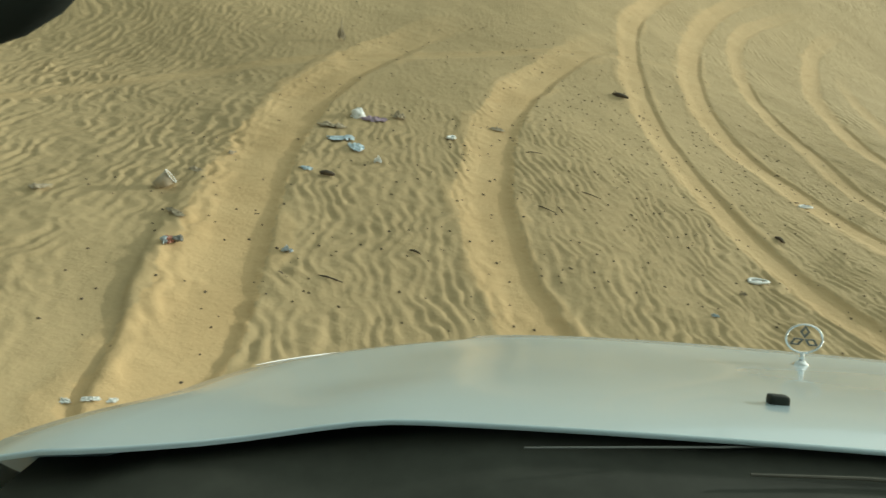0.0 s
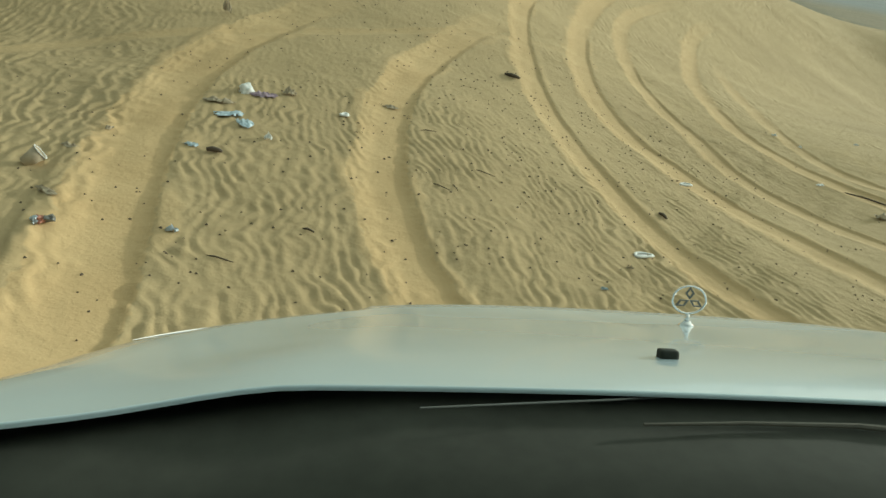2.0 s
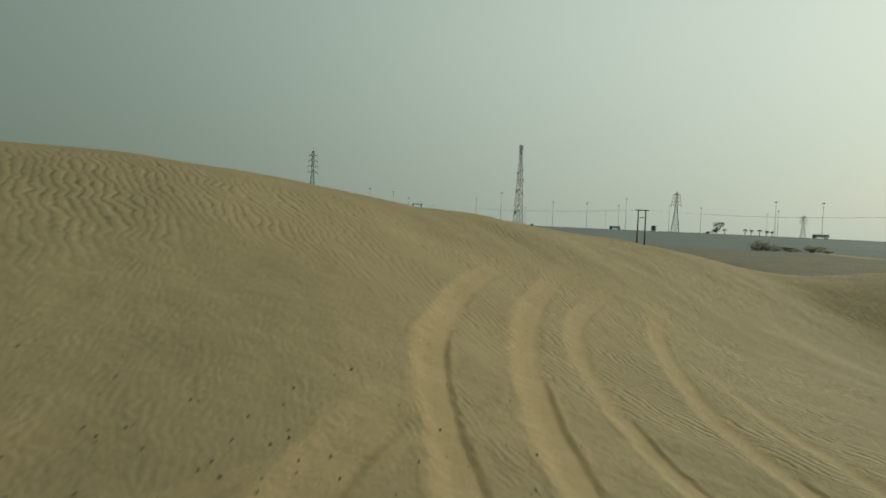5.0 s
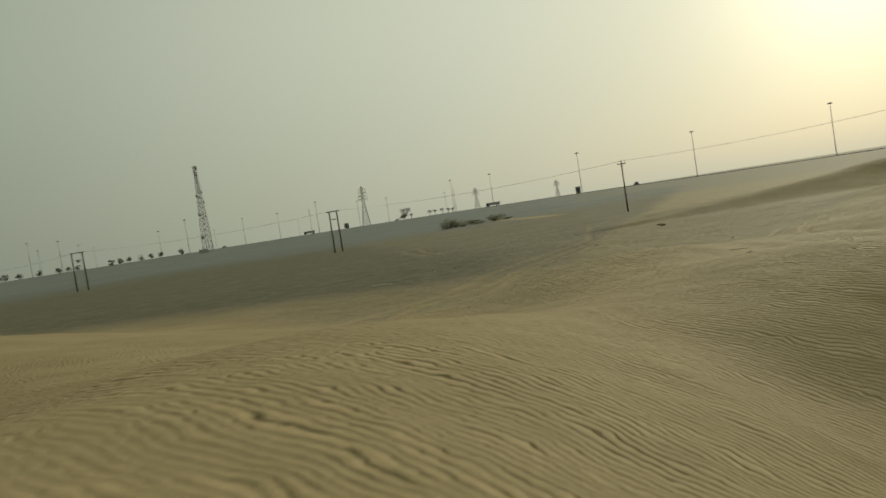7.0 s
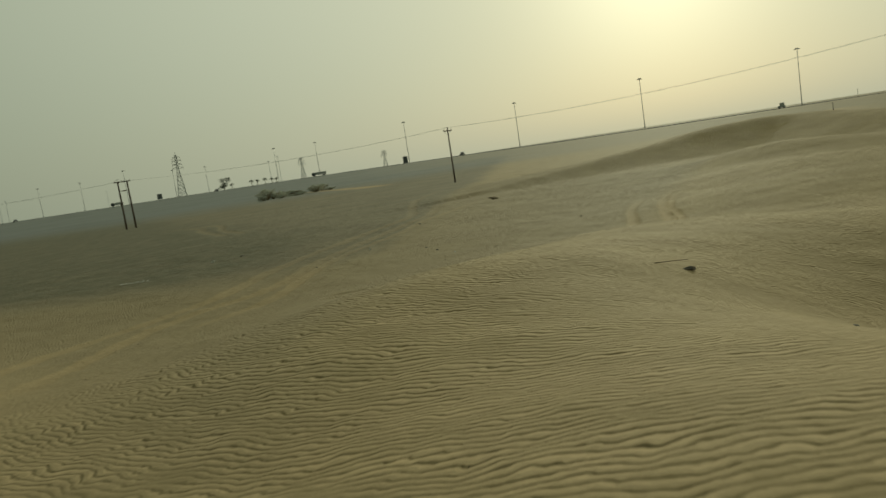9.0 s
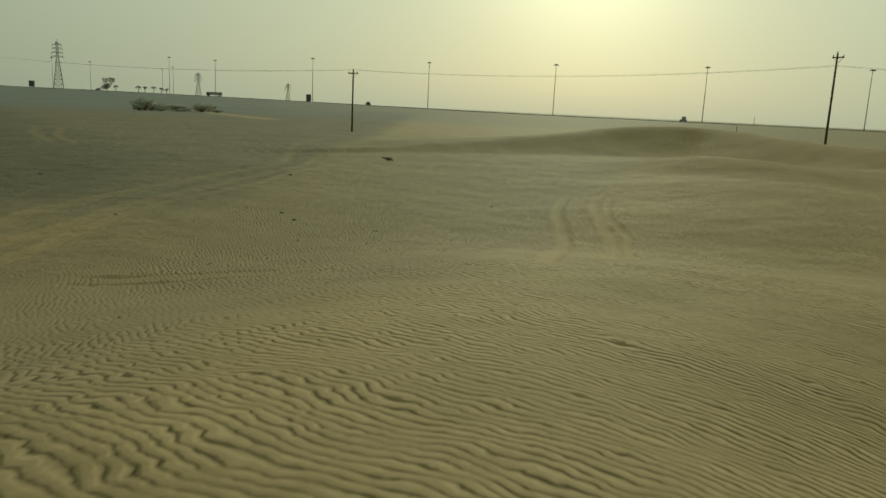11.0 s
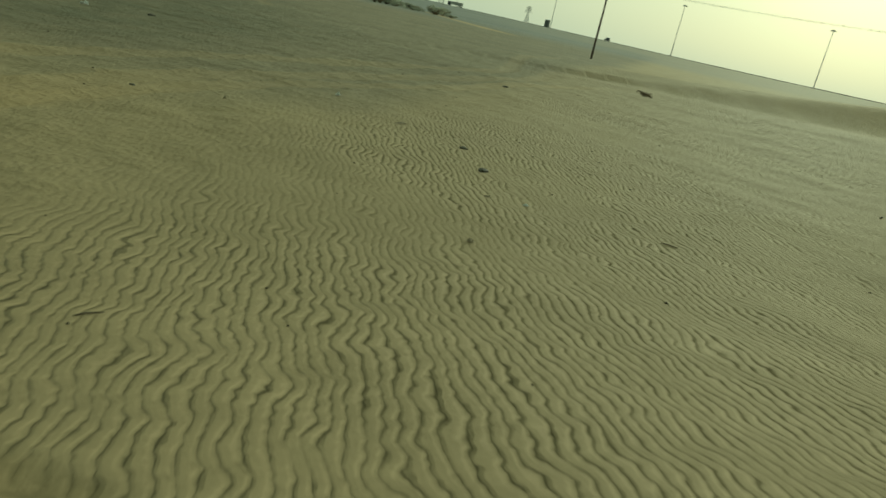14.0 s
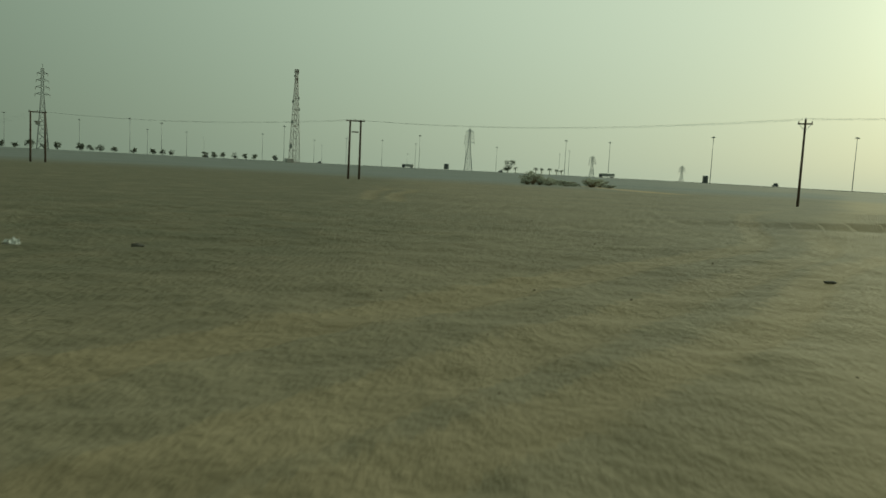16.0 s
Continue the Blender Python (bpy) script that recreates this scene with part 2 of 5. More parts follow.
def empty(name, m, label, category, group=""):
    ob = new(name)
    ob.matrix_world = m
    return tagged(ob, label, category, group)


def part(name, bm, material, parent, label="", smooth=False, m=None):
    ob = new(name, mesh_of(name, bm, material, smooth))
    ob.parent = parent
    if m is not None:
        ob.matrix_basis = m
    return tagged(ob, label)


def box(bm, lo, hi, bevel=0.0):
    made = bmesh.ops.create_cube(bm, size=1)["verts"]
    for v in made:
        v.co = Vector([l + (c + 0.5) * (h - l) for c, l, h in zip(v.co, lo, hi)])
    if bevel:
        edges = {ed for v in made for ed in v.link_edges}
        bmesh.ops.bevel(bm, geom=list(edges), offset=bevel, segments=2, affect="EDGES", profile=0.7)


def tube(bm, path, radii, sides=8, caps=True):
    """A round bar along points, with a radius for each point."""
    path = [Vector(p) for p in path]
    radii = [radii] * len(path) if isinstance(radii, (int, float)) else radii
    rings = []
    for i, (p, r) in enumerate(zip(path, radii)):
        way = (path[min(i + 1, len(path) - 1)] - path[max(i - 1, 0)]).normalized()
        side = way.orthogonal().normalized() if abs(way.z) > 0.9 else way.cross(Vector((0, 0, 1))).normalized()
        up = side.cross(way)
        rings.append([bm.verts.new(p + r * (math.cos(q) * side + math.sin(q) * up)) for q in (2 * math.pi * k / sides for k in range(sides))])
    for one, two in zip(rings, rings[1:]):
        for k in range(sides):
            bm.faces.new((one[k], one[(k + 1) % sides], two[(k + 1) % sides], two[k]))
    if caps:
        bm.faces.new(rings[0][::-1])
        bm.faces.new(rings[-1])


def lathe(bm, profile, sides=24, axis="x"):
    """A closed turned form; profile of (radius, along)."""
    rings = []
    for r, s in profile:
        ring = []
        for k in range(sides):
            q = 2 * math.pi * k / sides
            c = (s, r * math.cos(q), r * math.sin(q)) if axis == "x" else (r * math.cos(q), r * math.sin(q), s)
            ring.append(bm.verts.new(c))
        rings.append(ring)
    for one, two in zip(rings, rings[1:] + rings[:1]):
        for k in range(sides):
            bm.faces.new((one[k], one[(k + 1) % sides], two[(k + 1) % sides], two[k]))


# ---- the ground ----
def lattice(ix, iy, seed):
    h = (ix.astype(np.int64) * 374761393 + iy.astype(np.int64) * 668265263 + seed * 974711) & 0x7FFFFFFF
    h = ((h ^ (h >> 13)) * 1274126177) & 0x7FFFFFFF
    return ((h ^ (h >> 16)) & 0xFFFF) / 65535.0


def value_noise(x, y, seed):
    """Smooth noise from 0 to 1, one cell a unit."""
    ix, iy = np.floor(x), np.floor(y)
    fx, fy = x - ix, y - iy
    fx, fy = fx * fx * (3 - 2 * fx), fy * fy * (3 - 2 * fy)
    a, b = lattice(ix, iy, seed), lattice(ix + 1, iy, seed)
    c, d = lattice(ix, iy + 1, seed), lattice(ix + 1, iy + 1, seed)
    return (a * (1 - fx) + b * fx) * (1 - fy) + (c * (1 - fx) + d * fx) * fy


def fbm(x, y, seed, octaves=4):
    total, size = 0.0, 0.5
    for k in range(octaves):
        total = total + size * (value_noise(x * 2**k, y * 2**k, seed + k) - 0.5)
        size *= 0.5
    return total


def smooth(lo, hi, v):
    t = np.clip((v - lo) / (hi - lo), 0, 1)
    return t * t * (3 - 2 * t)


# dunes and hollows: place, radius, height
DUNES_START = [
    (-43.05, -66.09, 8.96, 1.56), (-56.48, -60.48, 7.97, 0.42), (-52.99, -47.39, 6.33, 0.37), (-43.19, -57.23, 4.52, -0.40), (-44.20, -47.94, 4.55, -0.80),
    (-45.80, -38.29, 3.97, 1.28), (-40.24, -35.02, 3.29, 0.08), (-51.18, -33.35, 7.23, 1.32), (-37.45, -26.94, 6.34, 0.44), (-42.53, -52.01, 2.00, -0.65),
    (-40.06, -34.70, 3.08, 0.74), (-45.14, -46.50, 3.91, 0.26), (-53.13, -22.20, 8.76, -2.45),
]
DUNES_AHEAD = [
    (-29.03, -62.10, 8.05, 0.09), (-34.21, -52.13, 6.49, 0.07), (-36.32, -43.82, 5.54, -0.28), (-29.59, -39.15, 5.99, -0.62), (-34.99, -30.93, 3.22, 0.62),
    (-26.42, -34.00, 5.37, -0.74), (-24.21, -27.97, 4.20, 1.00), (-30.10, -15.71, 5.71, -0.69), (-20.31, -17.94, 4.20, 0.46), (-11.86, -27.20, 5.88, -1.61),
    (-23.22, -9.97, 4.22, -0.69), (-13.00, -13.03, 5.28, 0.35), (-4.62, -20.09, 5.09, 0.56), (2.38, -18.26, 7.32, -0.34), (12.33, -15.25, 7.28, 0.24),
    (3.68, -31.46, 9.45, -0.51), (31.48, -11.08, 8.59, -0.94), (-28.46, -3.58, 7.76, -1.36), (-9.66, -5.11, 4.71, -0.30), (-6.21, 4.95, 6.17, 0.05),
    (-8.31, -12.23, 4.20, 0.36), (-7.16, -8.84, 4.20, 0.53), (-17.87, -18.05, 3.69, 0.06), (-17.25, -25.54, 4.20, -1.83), (13.05, -2.59, 6.00, -0.36),
    (20.84, -4.87, 6.00, 0.80), (36.56, 1.51, 6.00, 0.64), (-28.69, -22.49, 4.20, -0.81), (-3.94, -8.56, 6.12, -0.25), (37.44, 1.50, 6.00, 0.99),
    (-45.75, -29.96, 3.91, -1.22), (-31.19, -34.31, 3.13, -1.24), (-36.02, -37.84, 3.00, -0.81), (-43.73, -40.49, 3.00, -0.18), (-48.90, -43.26, 4.03, -0.06),
    (-39.24, -39.84, 3.00, -0.38), (-43.23, -50.42, 6.47, -0.40), (-37.33, -47.97, 5.00, -0.19),
]


def land(x, y):
    """The broad form of the ground: a dune field that falls to a plain, which rises to a far road bank."""
    s = 0.72 * x + 0.69 * y
    z = 3.4 / (1 + np.exp(np.clip((s + 20) / 4.0, -60, 60)))
    z = z + 1.2 / (1 + np.exp(np.clip((y + 4.0) / 3.0, -60, 60))) / (1 + np.exp(np.clip(-(x - 4) / 4.0, -60, 60)))
    for cx, cy, r, h in DUNES_START + DUNES_AHEAD:
        z = z + h * np.exp(-((x - cx) ** 2 + (y - cy) ** 2) / (2 * r * r))
    z = z - 0.05 * (x + 43) ** 2 * np.exp(-((x + 43) ** 2) / 12.5 - ((y + 48) ** 2) / 40)      # first dune's back, slopes shaped to darken the left and brighten the right
    # extra fall to the west, added to turn that sand darker
    west = np.clip(-44.55 - x, 0, 3.5)
    z = z - 0.15 * west * west / (west + 0.4) * smooth(-45.5, -47.5, y) * smooth(-57, -54, y)
    near = (x > 5) & (x < 115) & (y > -100) & (y < 70)
    z[near] += ridge(x[near], y[near], spline(FAR_RIDGE, 4.0), 5.5, 13.0)
    d, az = np.hypot(x + 5, y - 5), np.degrees(np.arctan2(x + 5, y - 5))
    z = z + bank_top(az) * smooth(150, bank_far(az), d)
    return z


FAR_RIDGE = [(30, 31, 0.3), (40, 30.5, 0.8), (50, 29, 1.4), (60, 27, 2.2), (68, 25, 3.0), (74, 22, 3.4), (76, 17, 3.2), (72, 10, 2.8), (66, 3, 2.2), (60, -5, 1.5), (55, -14, 0.5)]


def ridge(x, y, line, front, behind):
    """A dune with a sharp crest along a line; its steep face looks to the right of the line's heading."""
    best, tall, side = np.full(x.shape, 1e9), np.zeros_like(x), np.zeros_like(x)
    for (ax, ay, ah), (bx, by, bh) in zip(line, line[1:]):
        ux, uy = bx - ax, by - ay
        t = np.clip(((x - ax) * ux + (y - ay) * uy) / (ux * ux + uy * uy), 0, 1)
        d = np.hypot(x - ax - t * ux, y - ay - t * uy)
        closer = d < best
        best = np.where(closer, d, best)
        tall = np.where(closer, ah + t * (bh - ah), tall)
        side = np.where(closer, ux * (y - ay) - uy * (x - ax), side)
    face = np.clip(1 - best / (front * tall + 0.5), 0, 1) ** 1.3
    back = np.exp(-((best / behind) ** 2))
    return tall * np.where(side < 0, face, back)


def bank_far(az):
    return 800 - 180 * smooth(15, 45, az) - 140 * smooth(45, 75, az)


def bank_top(az):
    return 5.6 - 2.6 * smooth(22, 60, az)


# wheel ruts: points along the middle line, half width, depth
RUTS = [
    ([(-43.7, -52.0), (-44.05, -51.3), (-44.18, -50.87), (-44.24, -50.4), (-44.33, -50.0), (-44.46, -49.5), (-44.6, -48.9), (-44.72, -48.15), (-44.77, -47.4), (-44.7, -46.65), (-44.52, -45.94), (-44.2, -45.1), (-43.7, -44.3)], 0.225, 0.023),
    ([(-42.3, -51.1), (-42.83, -49.75), (-42.98, -49.44), (-43.13, -49.03), (-43.26, -48.47), (-43.32, -47.71), (-43.3, -46.9), (-43.16, -46.05), (-42.93, -45.2), (-42.55, -44.19), (-42.0, -43.2)], 0.185, 0.02),
    ([(-40.17, -50.39), (-41.0, -49.06), (-41.23, -48.71), (-41.52, -48.13), (-41.83, -47.27), (-42.06, -46.16), (-42.17, -44.73), (-42.17, -43.25), (-42.0, -41.99), (-41.5, -40.2), (-40.65, -38.2), (-39.6, -36.6)], 0.14, 0.017),
    ([(-39.39, -49.3), (-40.49, -47.65), (-40.89, -46.96), (-41.27, -46.17), (-41.46, -45.0), (-41.4, -43.44), (-41.14, -41.68), (-40.54, -39.53), (-39.6, -37.4), (-38.5, -35.8)], 0.15, 0.017),
    ([(-38.89, -48.6), (-40.19, -46.7), (-40.47, -45.4), (-40.66, -44.1), (-40.63, -42.6), (-40.42, -40.95), (-39.95, -39.4), (-38.9, -37.46), (-37.7, -35.9)], 0.12, 0.015),
    ([(-38.44, -47.3), (-39.3, -46.0), (-39.6, -45.1), (-39.66, -44.0), (-39.5, -42.2), (-39.05, -40.2), (-38.6, -38.6), (-37.9, -37.1), (-37.0, -35.9)], 0.14, 0.016),
    ([(-38.3, -46.6), (-38.95, -45.6), (-39.03, -44.49), (-38.85, -42.82), (-38.56, -40.6), (-38.2, -38.9)], 0.11, 0.012),
    ([(-47.4, -49.18), (-46.57, -48.29), (-46.19, -47.71), (-45.6, -47.05), (-44.84, -46.43), (-43.93, -45.77), (-42.4, -44.45), (-40.5, -42.98)], 0.07, 0.006),
]
# the trodden hollow beside the first rut
HOLLOWS = [
    ([(-43.5, -53.2), (-43.8, -52.6), (-44.1, -51.9), (-44.4, -51.1), (-44.47, -50.84), (-44.55, -50.6), (-44.68, -50.3), (-44.76, -50.04), (-44.84, -49.7), (-44.94, -49.3), (-45.1, -48.7)], 0.12, 0.03, 3.4),
]
TRACKS = [
    ([(-10.25, -12.56), (-8.47, -11.55), (-0.83, -7.38), (2.73, -5.06), (6.23, -2.73), (13.66, 1.10)], 0.26, 0.055),
    ([(-8.33, -12.80), (0.27, -8.52), (4.05, -6.11), (8.72, -3.17), (15.0, -0.3)], 0.26, 0.055),
    ([(-7.46, -12.80), (1.65, -8.31), (5.48, -5.53), (10.64, -2.85), (13.5, -1.5)], 0.20, 0.055),
    ([(-15.0, -3.2), (-13.6, -4.68), (-12.5, -6.13), (-11.63, -7.21), (-10.6, -8.9)], 0.13, 0.06),
    ([(-14.4, -2.6), (-13.27, -3.5), (-12.04, -4.4), (-11.05, -5.6), (-9.6, -7.4)], 0.12, 0.055),
    ([(-29.8, -9.5), (-24, 0), (-18.5, 3.0), (-14.9, 4.6), (-9.9, 8.6), (-1.7, 14.3), (5, 18.7), (12, 23.4), (25.4, 38.2), (51, 60)], 0.45, 0.03),
    ([(-27, -9), (-20, 0.4), (-13.2, 3.2), (-8, 7.4), (-0.5, 12.6), (6, 17.0), (13.2, 22), (27, 36.5)], 0.42, 0.03),
    ([(-20, -2), (-14.6, 0.63), (-10.1, 4.75), (-6.3, 7.6), (-1.5, 10.4), (1.9, 12.4), (9, 17.5), (26, 26)], 0.35, 0.025),
    ([(5, 44), (9.9, 60.7), (13, 68), (14.3, 74.2), (11, 90)], 0.5, 0.05),
    ([(6, 42), (10.3, 56.2), (14, 64), (16.5, 72.3), (15, 90)], 0.5, 0.05),
]


def spline(points, step=0.12):
    """Points closely set along a Catmull-Rom curve."""
    pts = [2 * np.array(points[0]) - points[1], *map(np.array, points), 2 * np.array(points[-1]) - points[-2]]
    out = []
    for a, b, c, d in zip(pts, pts[1:], pts[2:], pts[3:]):
        k = max(2, int(np.linalg.norm(c - b) / step))
        t = np.linspace(0, 1, k, endpoint=False)[:, None]
        out.append(0.5 * (2 * b + (c - a) * t + (2 * a - 5 * b + 4 * c - d) * t**2 + (3 * b - a - 3 * c + d) * t**3))
    return np.concatenate(out)


def press(x, y, z, rut, ripple, tone, points, half, depth, slump=1.02):
    """Presses one wheel rut with raised, crumbled shoulders into the ground."""
    mid = spline(points, half * 0.5)
    near = (x > mid[:, 0].min() - 1.2) & (x < mid[:, 0].max() + 1.2) & (y > mid[:, 1].min() - 1.2) & (y < mid[:, 1].max() + 1.2)
    which = np.flatnonzero(near)
    px, py = x[which], y[which]
    best, place = np.full(len(which), 9.0), np.zeros(len(which))
    for k, (mx, my) in enumerate(mid):
        d = (px - mx) ** 2 + (py - my) ** 2
        closer = d < best
        best[closer], place[closer] = d[closer], k / len(mid)
    k = np.minimum((place * len(mid)).round().astype(int), len(mid) - 2)
    on_left = (mid[k + 1, 0] - mid[k, 0]) * (py - mid[k, 1]) - (mid[k + 1, 1] - mid[k, 1]) * (px - mid[k, 0]) > 0
    fade = smooth(0.0, 0.08, place) * smooth(1.0, 0.62, place)
    # the side away from the sun has slumped into ragged tongues; the other keeps a firm bank
    ragged = np.where(on_left, 1.15, 0.4)
    d = np.sqrt(best) / half + ragged * (0.34 * fbm(px * 2.2, py * 2.2, 71) + 0.42 * fbm(px * 5.0, py * 5.0, 77) + 0.14 * fbm(px * 19, py * 19, 78, 2))
    inside = np.where(on_left, 1 - smooth(0.18, slump, d), 1 - smooth(0.74, 1.08, d)) * fade
    # sand thrown up beside the wheel, ending in a ragged foot
    edge = 1.30 + 0.9 * fbm(px * 3.1, py * 3.1, 79)
    lip = smooth(0.98, 1.10, d) * (1 - smooth(edge - 0.05, edge + 0.16, d)) * smooth(0.35, 0.7, value_noise(px * 2.3, py * 2.3, 83)) * fade * (slump < 2)
    z[which] += -depth * inside + 0.28 * depth * lip
    rut[which] = np.maximum(rut[which], np.maximum(np.where(d < 1.03, 1.0, 0.0) * fade, 0.5 * lip) * tone * min(1.0, half / 0.2))
    ripple[which] *= np.clip(1 - np.maximum(inside, 0.8 * lip), 0, 1)


def spread(start, fine, stop, far, rate=1.13):
    """Steps that widen outwards to far."""
    out, step, at = [], fine, stop
    while at < far:
        step *= rate
        at += step
        out.append(at)
    return out


O, D = np.array([-43.0, -56.0]), np.array([0.53, 0.848])
S = np.concatenate([-6 - np.array(spread(0, 0.12, 0, 2500))[::-1], np.arange(-6, 2.5, 0.12), np.arange(2.5, 12.4, 0.018), np.arange(12.4, 92, 0.13), 92 + np.array(spread(0, 0.13, 0, 3200, 1.045))])
W = np.concatenate([-14 - np.array(spread(0, 0.1, 0, 2500, 1.08))[::-1], np.arange(-14, -8.5, 0.1), np.arange(-8.5, -0.5, 0.018), np.arange(-0.5, 17, 0.12), 17 + np.array(spread(0, 0.12, 0, 2500, 1.05))])
S, W = S[np.append(True, np.diff(S) > 0.004)], W[np.append(True, np.diff(W) > 0.004)]


# salty sand that lies bare between the bushes and beyond the far dune: both ends and half width
PALE_STRIPS = [(84, 122, 104, 184, 3.0), (180, 62, 225, 83, 5.0), (185, 51, 245, 74, 6.0), (135, 68, 165, 85, 3.0)]
BROW_X, BROW_Y = [-30, -19.6, -15, -12, -6, 0, 8, 20, 40], [-23, -15, -11.7, -12, -9, -6.5, -3, 2.5, 10]


def build_ground():
    gs, gw = np.meshgrid(S, W, indexing="ij")
    x = (O[0] + gs * D[0] + gw * D[1]).ravel()
    y = (O[1] + gs * D[1] - gw * D[0]).ravel()
    z = land(x, y)
    d = np.hypot(x + 5, y - 5)
    s = 0.72 * x + 0.69 * y + 5 * fbm(x * 0.09, y * 0.09, 3)
    low = smooth(1.6, 0.35, z + 1.6 * fbm(x * 0.07, y * 0.07, 5))
    plain = np.clip(low * smooth(-14, 4, s) * smooth(-3.2, 3.2, y - 6 - 0.3 * np.minimum(x + 4, 0) - 0.88 * np.maximum(x + 4, 0) + 3.5 * fbm(x * 0.1, y * 0.1, 9)), 0, 1)
    # painted haze: the grey sets in with distance and thins to the right
    far_haze = smooth(120, 260, d + 90 * fbm(x * 0.012, y * 0.012, 13)) * (1 - 0.75 * smooth(28, 62, np.degrees(np.arctan2(x + 5, y - 5))))
    pale = np.zeros_like(z)
    for ax, ay, bx, by, wide in PALE_STRIPS:
        along = np.clip(((x - ax) * (bx - ax) + (y - ay) * (by - ay)) / ((bx - ax) ** 2 + (by - ay) ** 2), 0, 1)
        pale = np.maximum(pale, np.exp(-((np.hypot(x - ax - (bx - ax) * along, y - ay - (by - ay) * along) + wide * fbm(x * 0.2, y * 0.2, 29)) / wide) ** 2))
    plain, far_haze = plain * (1 - 0.95 * pale), far_haze * (1 - 0.95 * pale)
    z += 0.35 * fbm(x * 0.16, y * 0.16, 21) * smooth(4, 30, d) * (1 - 0.6 * plain) * smooth(0, 1, np.hypot(x + 43, y + 50) / 14)
    # darker, more ridged soil towards the north-west
    dark_soil = plain * smooth(-1, 7, y - 12 - 0.8 * (x + 6) + 4 * fbm(x * 0.15, y * 0.15, 47)) * smooth(6, -8, x - 0.3 * (y - 15))
    z += 0.10 * fbm(x * 0.7, y * 0.7, 25) + plain * (0.10 * fbm(x * 0.35, y * 0.8, 33) + (0.11 + 0.08 * dark_soil) * np.abs(fbm(x * 0.55, y * 1.7, 37, 3))) * smooth(180, 60, d)
    strip = np.abs((x + 16) * 0.62 - (y - 0.5) * 0.785 + 3 * fbm(x * 0.2, y * 0.2, 15))
    churn = smooth(5.5, 2.5, strip) * smooth(-34, -24, x) * smooth(14, 2, x)
    z += churn * (0.07 * fbm(x * 0.7, y * 1.6, 17, 3) + 0.09 * np.abs(fbm(x * 1.0, y * 2.6, 19, 2)))
    # past the brow of the last dune the sand takes on part of the soil colour
    brow = np.interp(x, BROW_X, BROW_Y)
    past_brow = 0.42 * smooth(-1.6, 1.6, y - brow + 2.5 * fbm(x * 0.25, y * 0.25, 45)) * smooth(-30, -22, x) * smooth(60, 30, x)
    rut, ripple = 0.8 * pale, np.ones_like(z)
    # cycles across the ripple crests, whose heading swings from the dunes to the plain
    ys = np.linspace(-80, 80, 801)
    swing = np.cumsum(0.43 - 0.80 * smooth(-24, -8, ys)) * (ys[1] - ys[0])
    crest_at = (0.9 * x + np.interp(y, ys, swing)) / 0.10
    ripple *= (1 - 0.75 * plain) * (1 - 0.7 * churn) * (0.45 + 0.8 * smooth(-0.25, 0.25, fbm(x * 0.25, y * 0.25, 41) * 2)) * smooth(120, 50, d) * (1 - 0.72 * np.exp(-((x + 41.5) ** 2 + (y + 39.5) ** 2) / 70))
    # wind ripples as real relief where the mesh is fine
    close = smooth(12.9, 11.9, (x - O[0]) * D[0] + (y - O[1]) * D[1]) * smooth(-9.0, -8.2, (x - O[0]) * D[1] - (y - O[1]) * D[0]) * smooth(0.2, -0.6, (x - O[0]) * D[1] - (y - O[1]) * D[0])
    which = np.flatnonzero(close > 0)
    px, py = x[which], y[which]
    warp = 0.75 * fbm(px * 0.8, py * 0.8, 51) + 0.66 * fbm(px * 2.6, py * 2.6, 55) + 0.42 * fbm(px * 6.5, py * 6.5, 57, 3)
    phase = 12.5 * (px + 46) + 0.45 * (px + 46) ** 2 + 2.1 * py + 1.5 * (px + 45) * (py + 48) + 5.4 * warp
    saw = phase - np.floor(phase)
    crest = np.where(saw < 0.68, saw / 0.68, (1 - saw) / 0.32)
    crest = 0.5 * crest + 0.5 * crest * crest * (3 - 2 * crest)
    strength = (0.3 + 0.8 * value_noise(px * 0.9, py * 0.9, 61)) * (0.15 + 1.5 * value_noise(px * 8, py * 5, 63))
    tall = np.zeros_like(z)
    tall[which] = close[which] * 0.0225 * (crest - 0.5) * strength + close[which] * (0.016 * fbm(px * 13, py * 13, 67, 2) + 0.010 * fbm(px * 27, py * 27, 69, 1))
    for row in RUTS:
        press(x, y, z, rut, ripple, 1.0, *row)
    for row in HOLLOWS:
        press(x, y, z, rut, ripple, 0.0, *row)
    for row in TRACKS:
        press(x, y, z, rut, ripple, 0.45, *row)
    z += tall * ripple
    ripple *= 1 - close
    nS, nW = gs.shape
    me = bpy.data.meshes.new("ground")
    i = np.arange(nS * nW).reshape(nS, nW)
    quads = np.stack([i[:-1, :-1], i[:-1, 1:], i[1:, 1:], i[1:, :-1]], -1).reshape(-1, 4)[:, ::-1]
    me.vertices.add(len(x))
    me.vertices.foreach_set("co", np.stack([x, y, z], -1).astype(np.float32).ravel())
    me.loops.add(quads.size)
    me.loops.foreach_set("vertex_index", quads.astype(np.int32).ravel())
    me.polygons.add(len(quads))
    me.polygons.foreach_set("loop_start", np.arange(0, quads.size, 4, dtype=np.int32))
    me.polygons.foreach_set("use_smooth", np.ones(len(quads), dtype=bool))
    me.update(calc_edges=True)
    for name, layer in (("rut", rut), ("plain", np.maximum(plain, past_brow)), ("far_haze", far_haze), ("dark_soil", dark_soil), ("ripple", ripple), ("crest", crest_at), ("churn", np.maximum(plain, 0.8 * churn))):
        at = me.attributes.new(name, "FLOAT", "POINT")
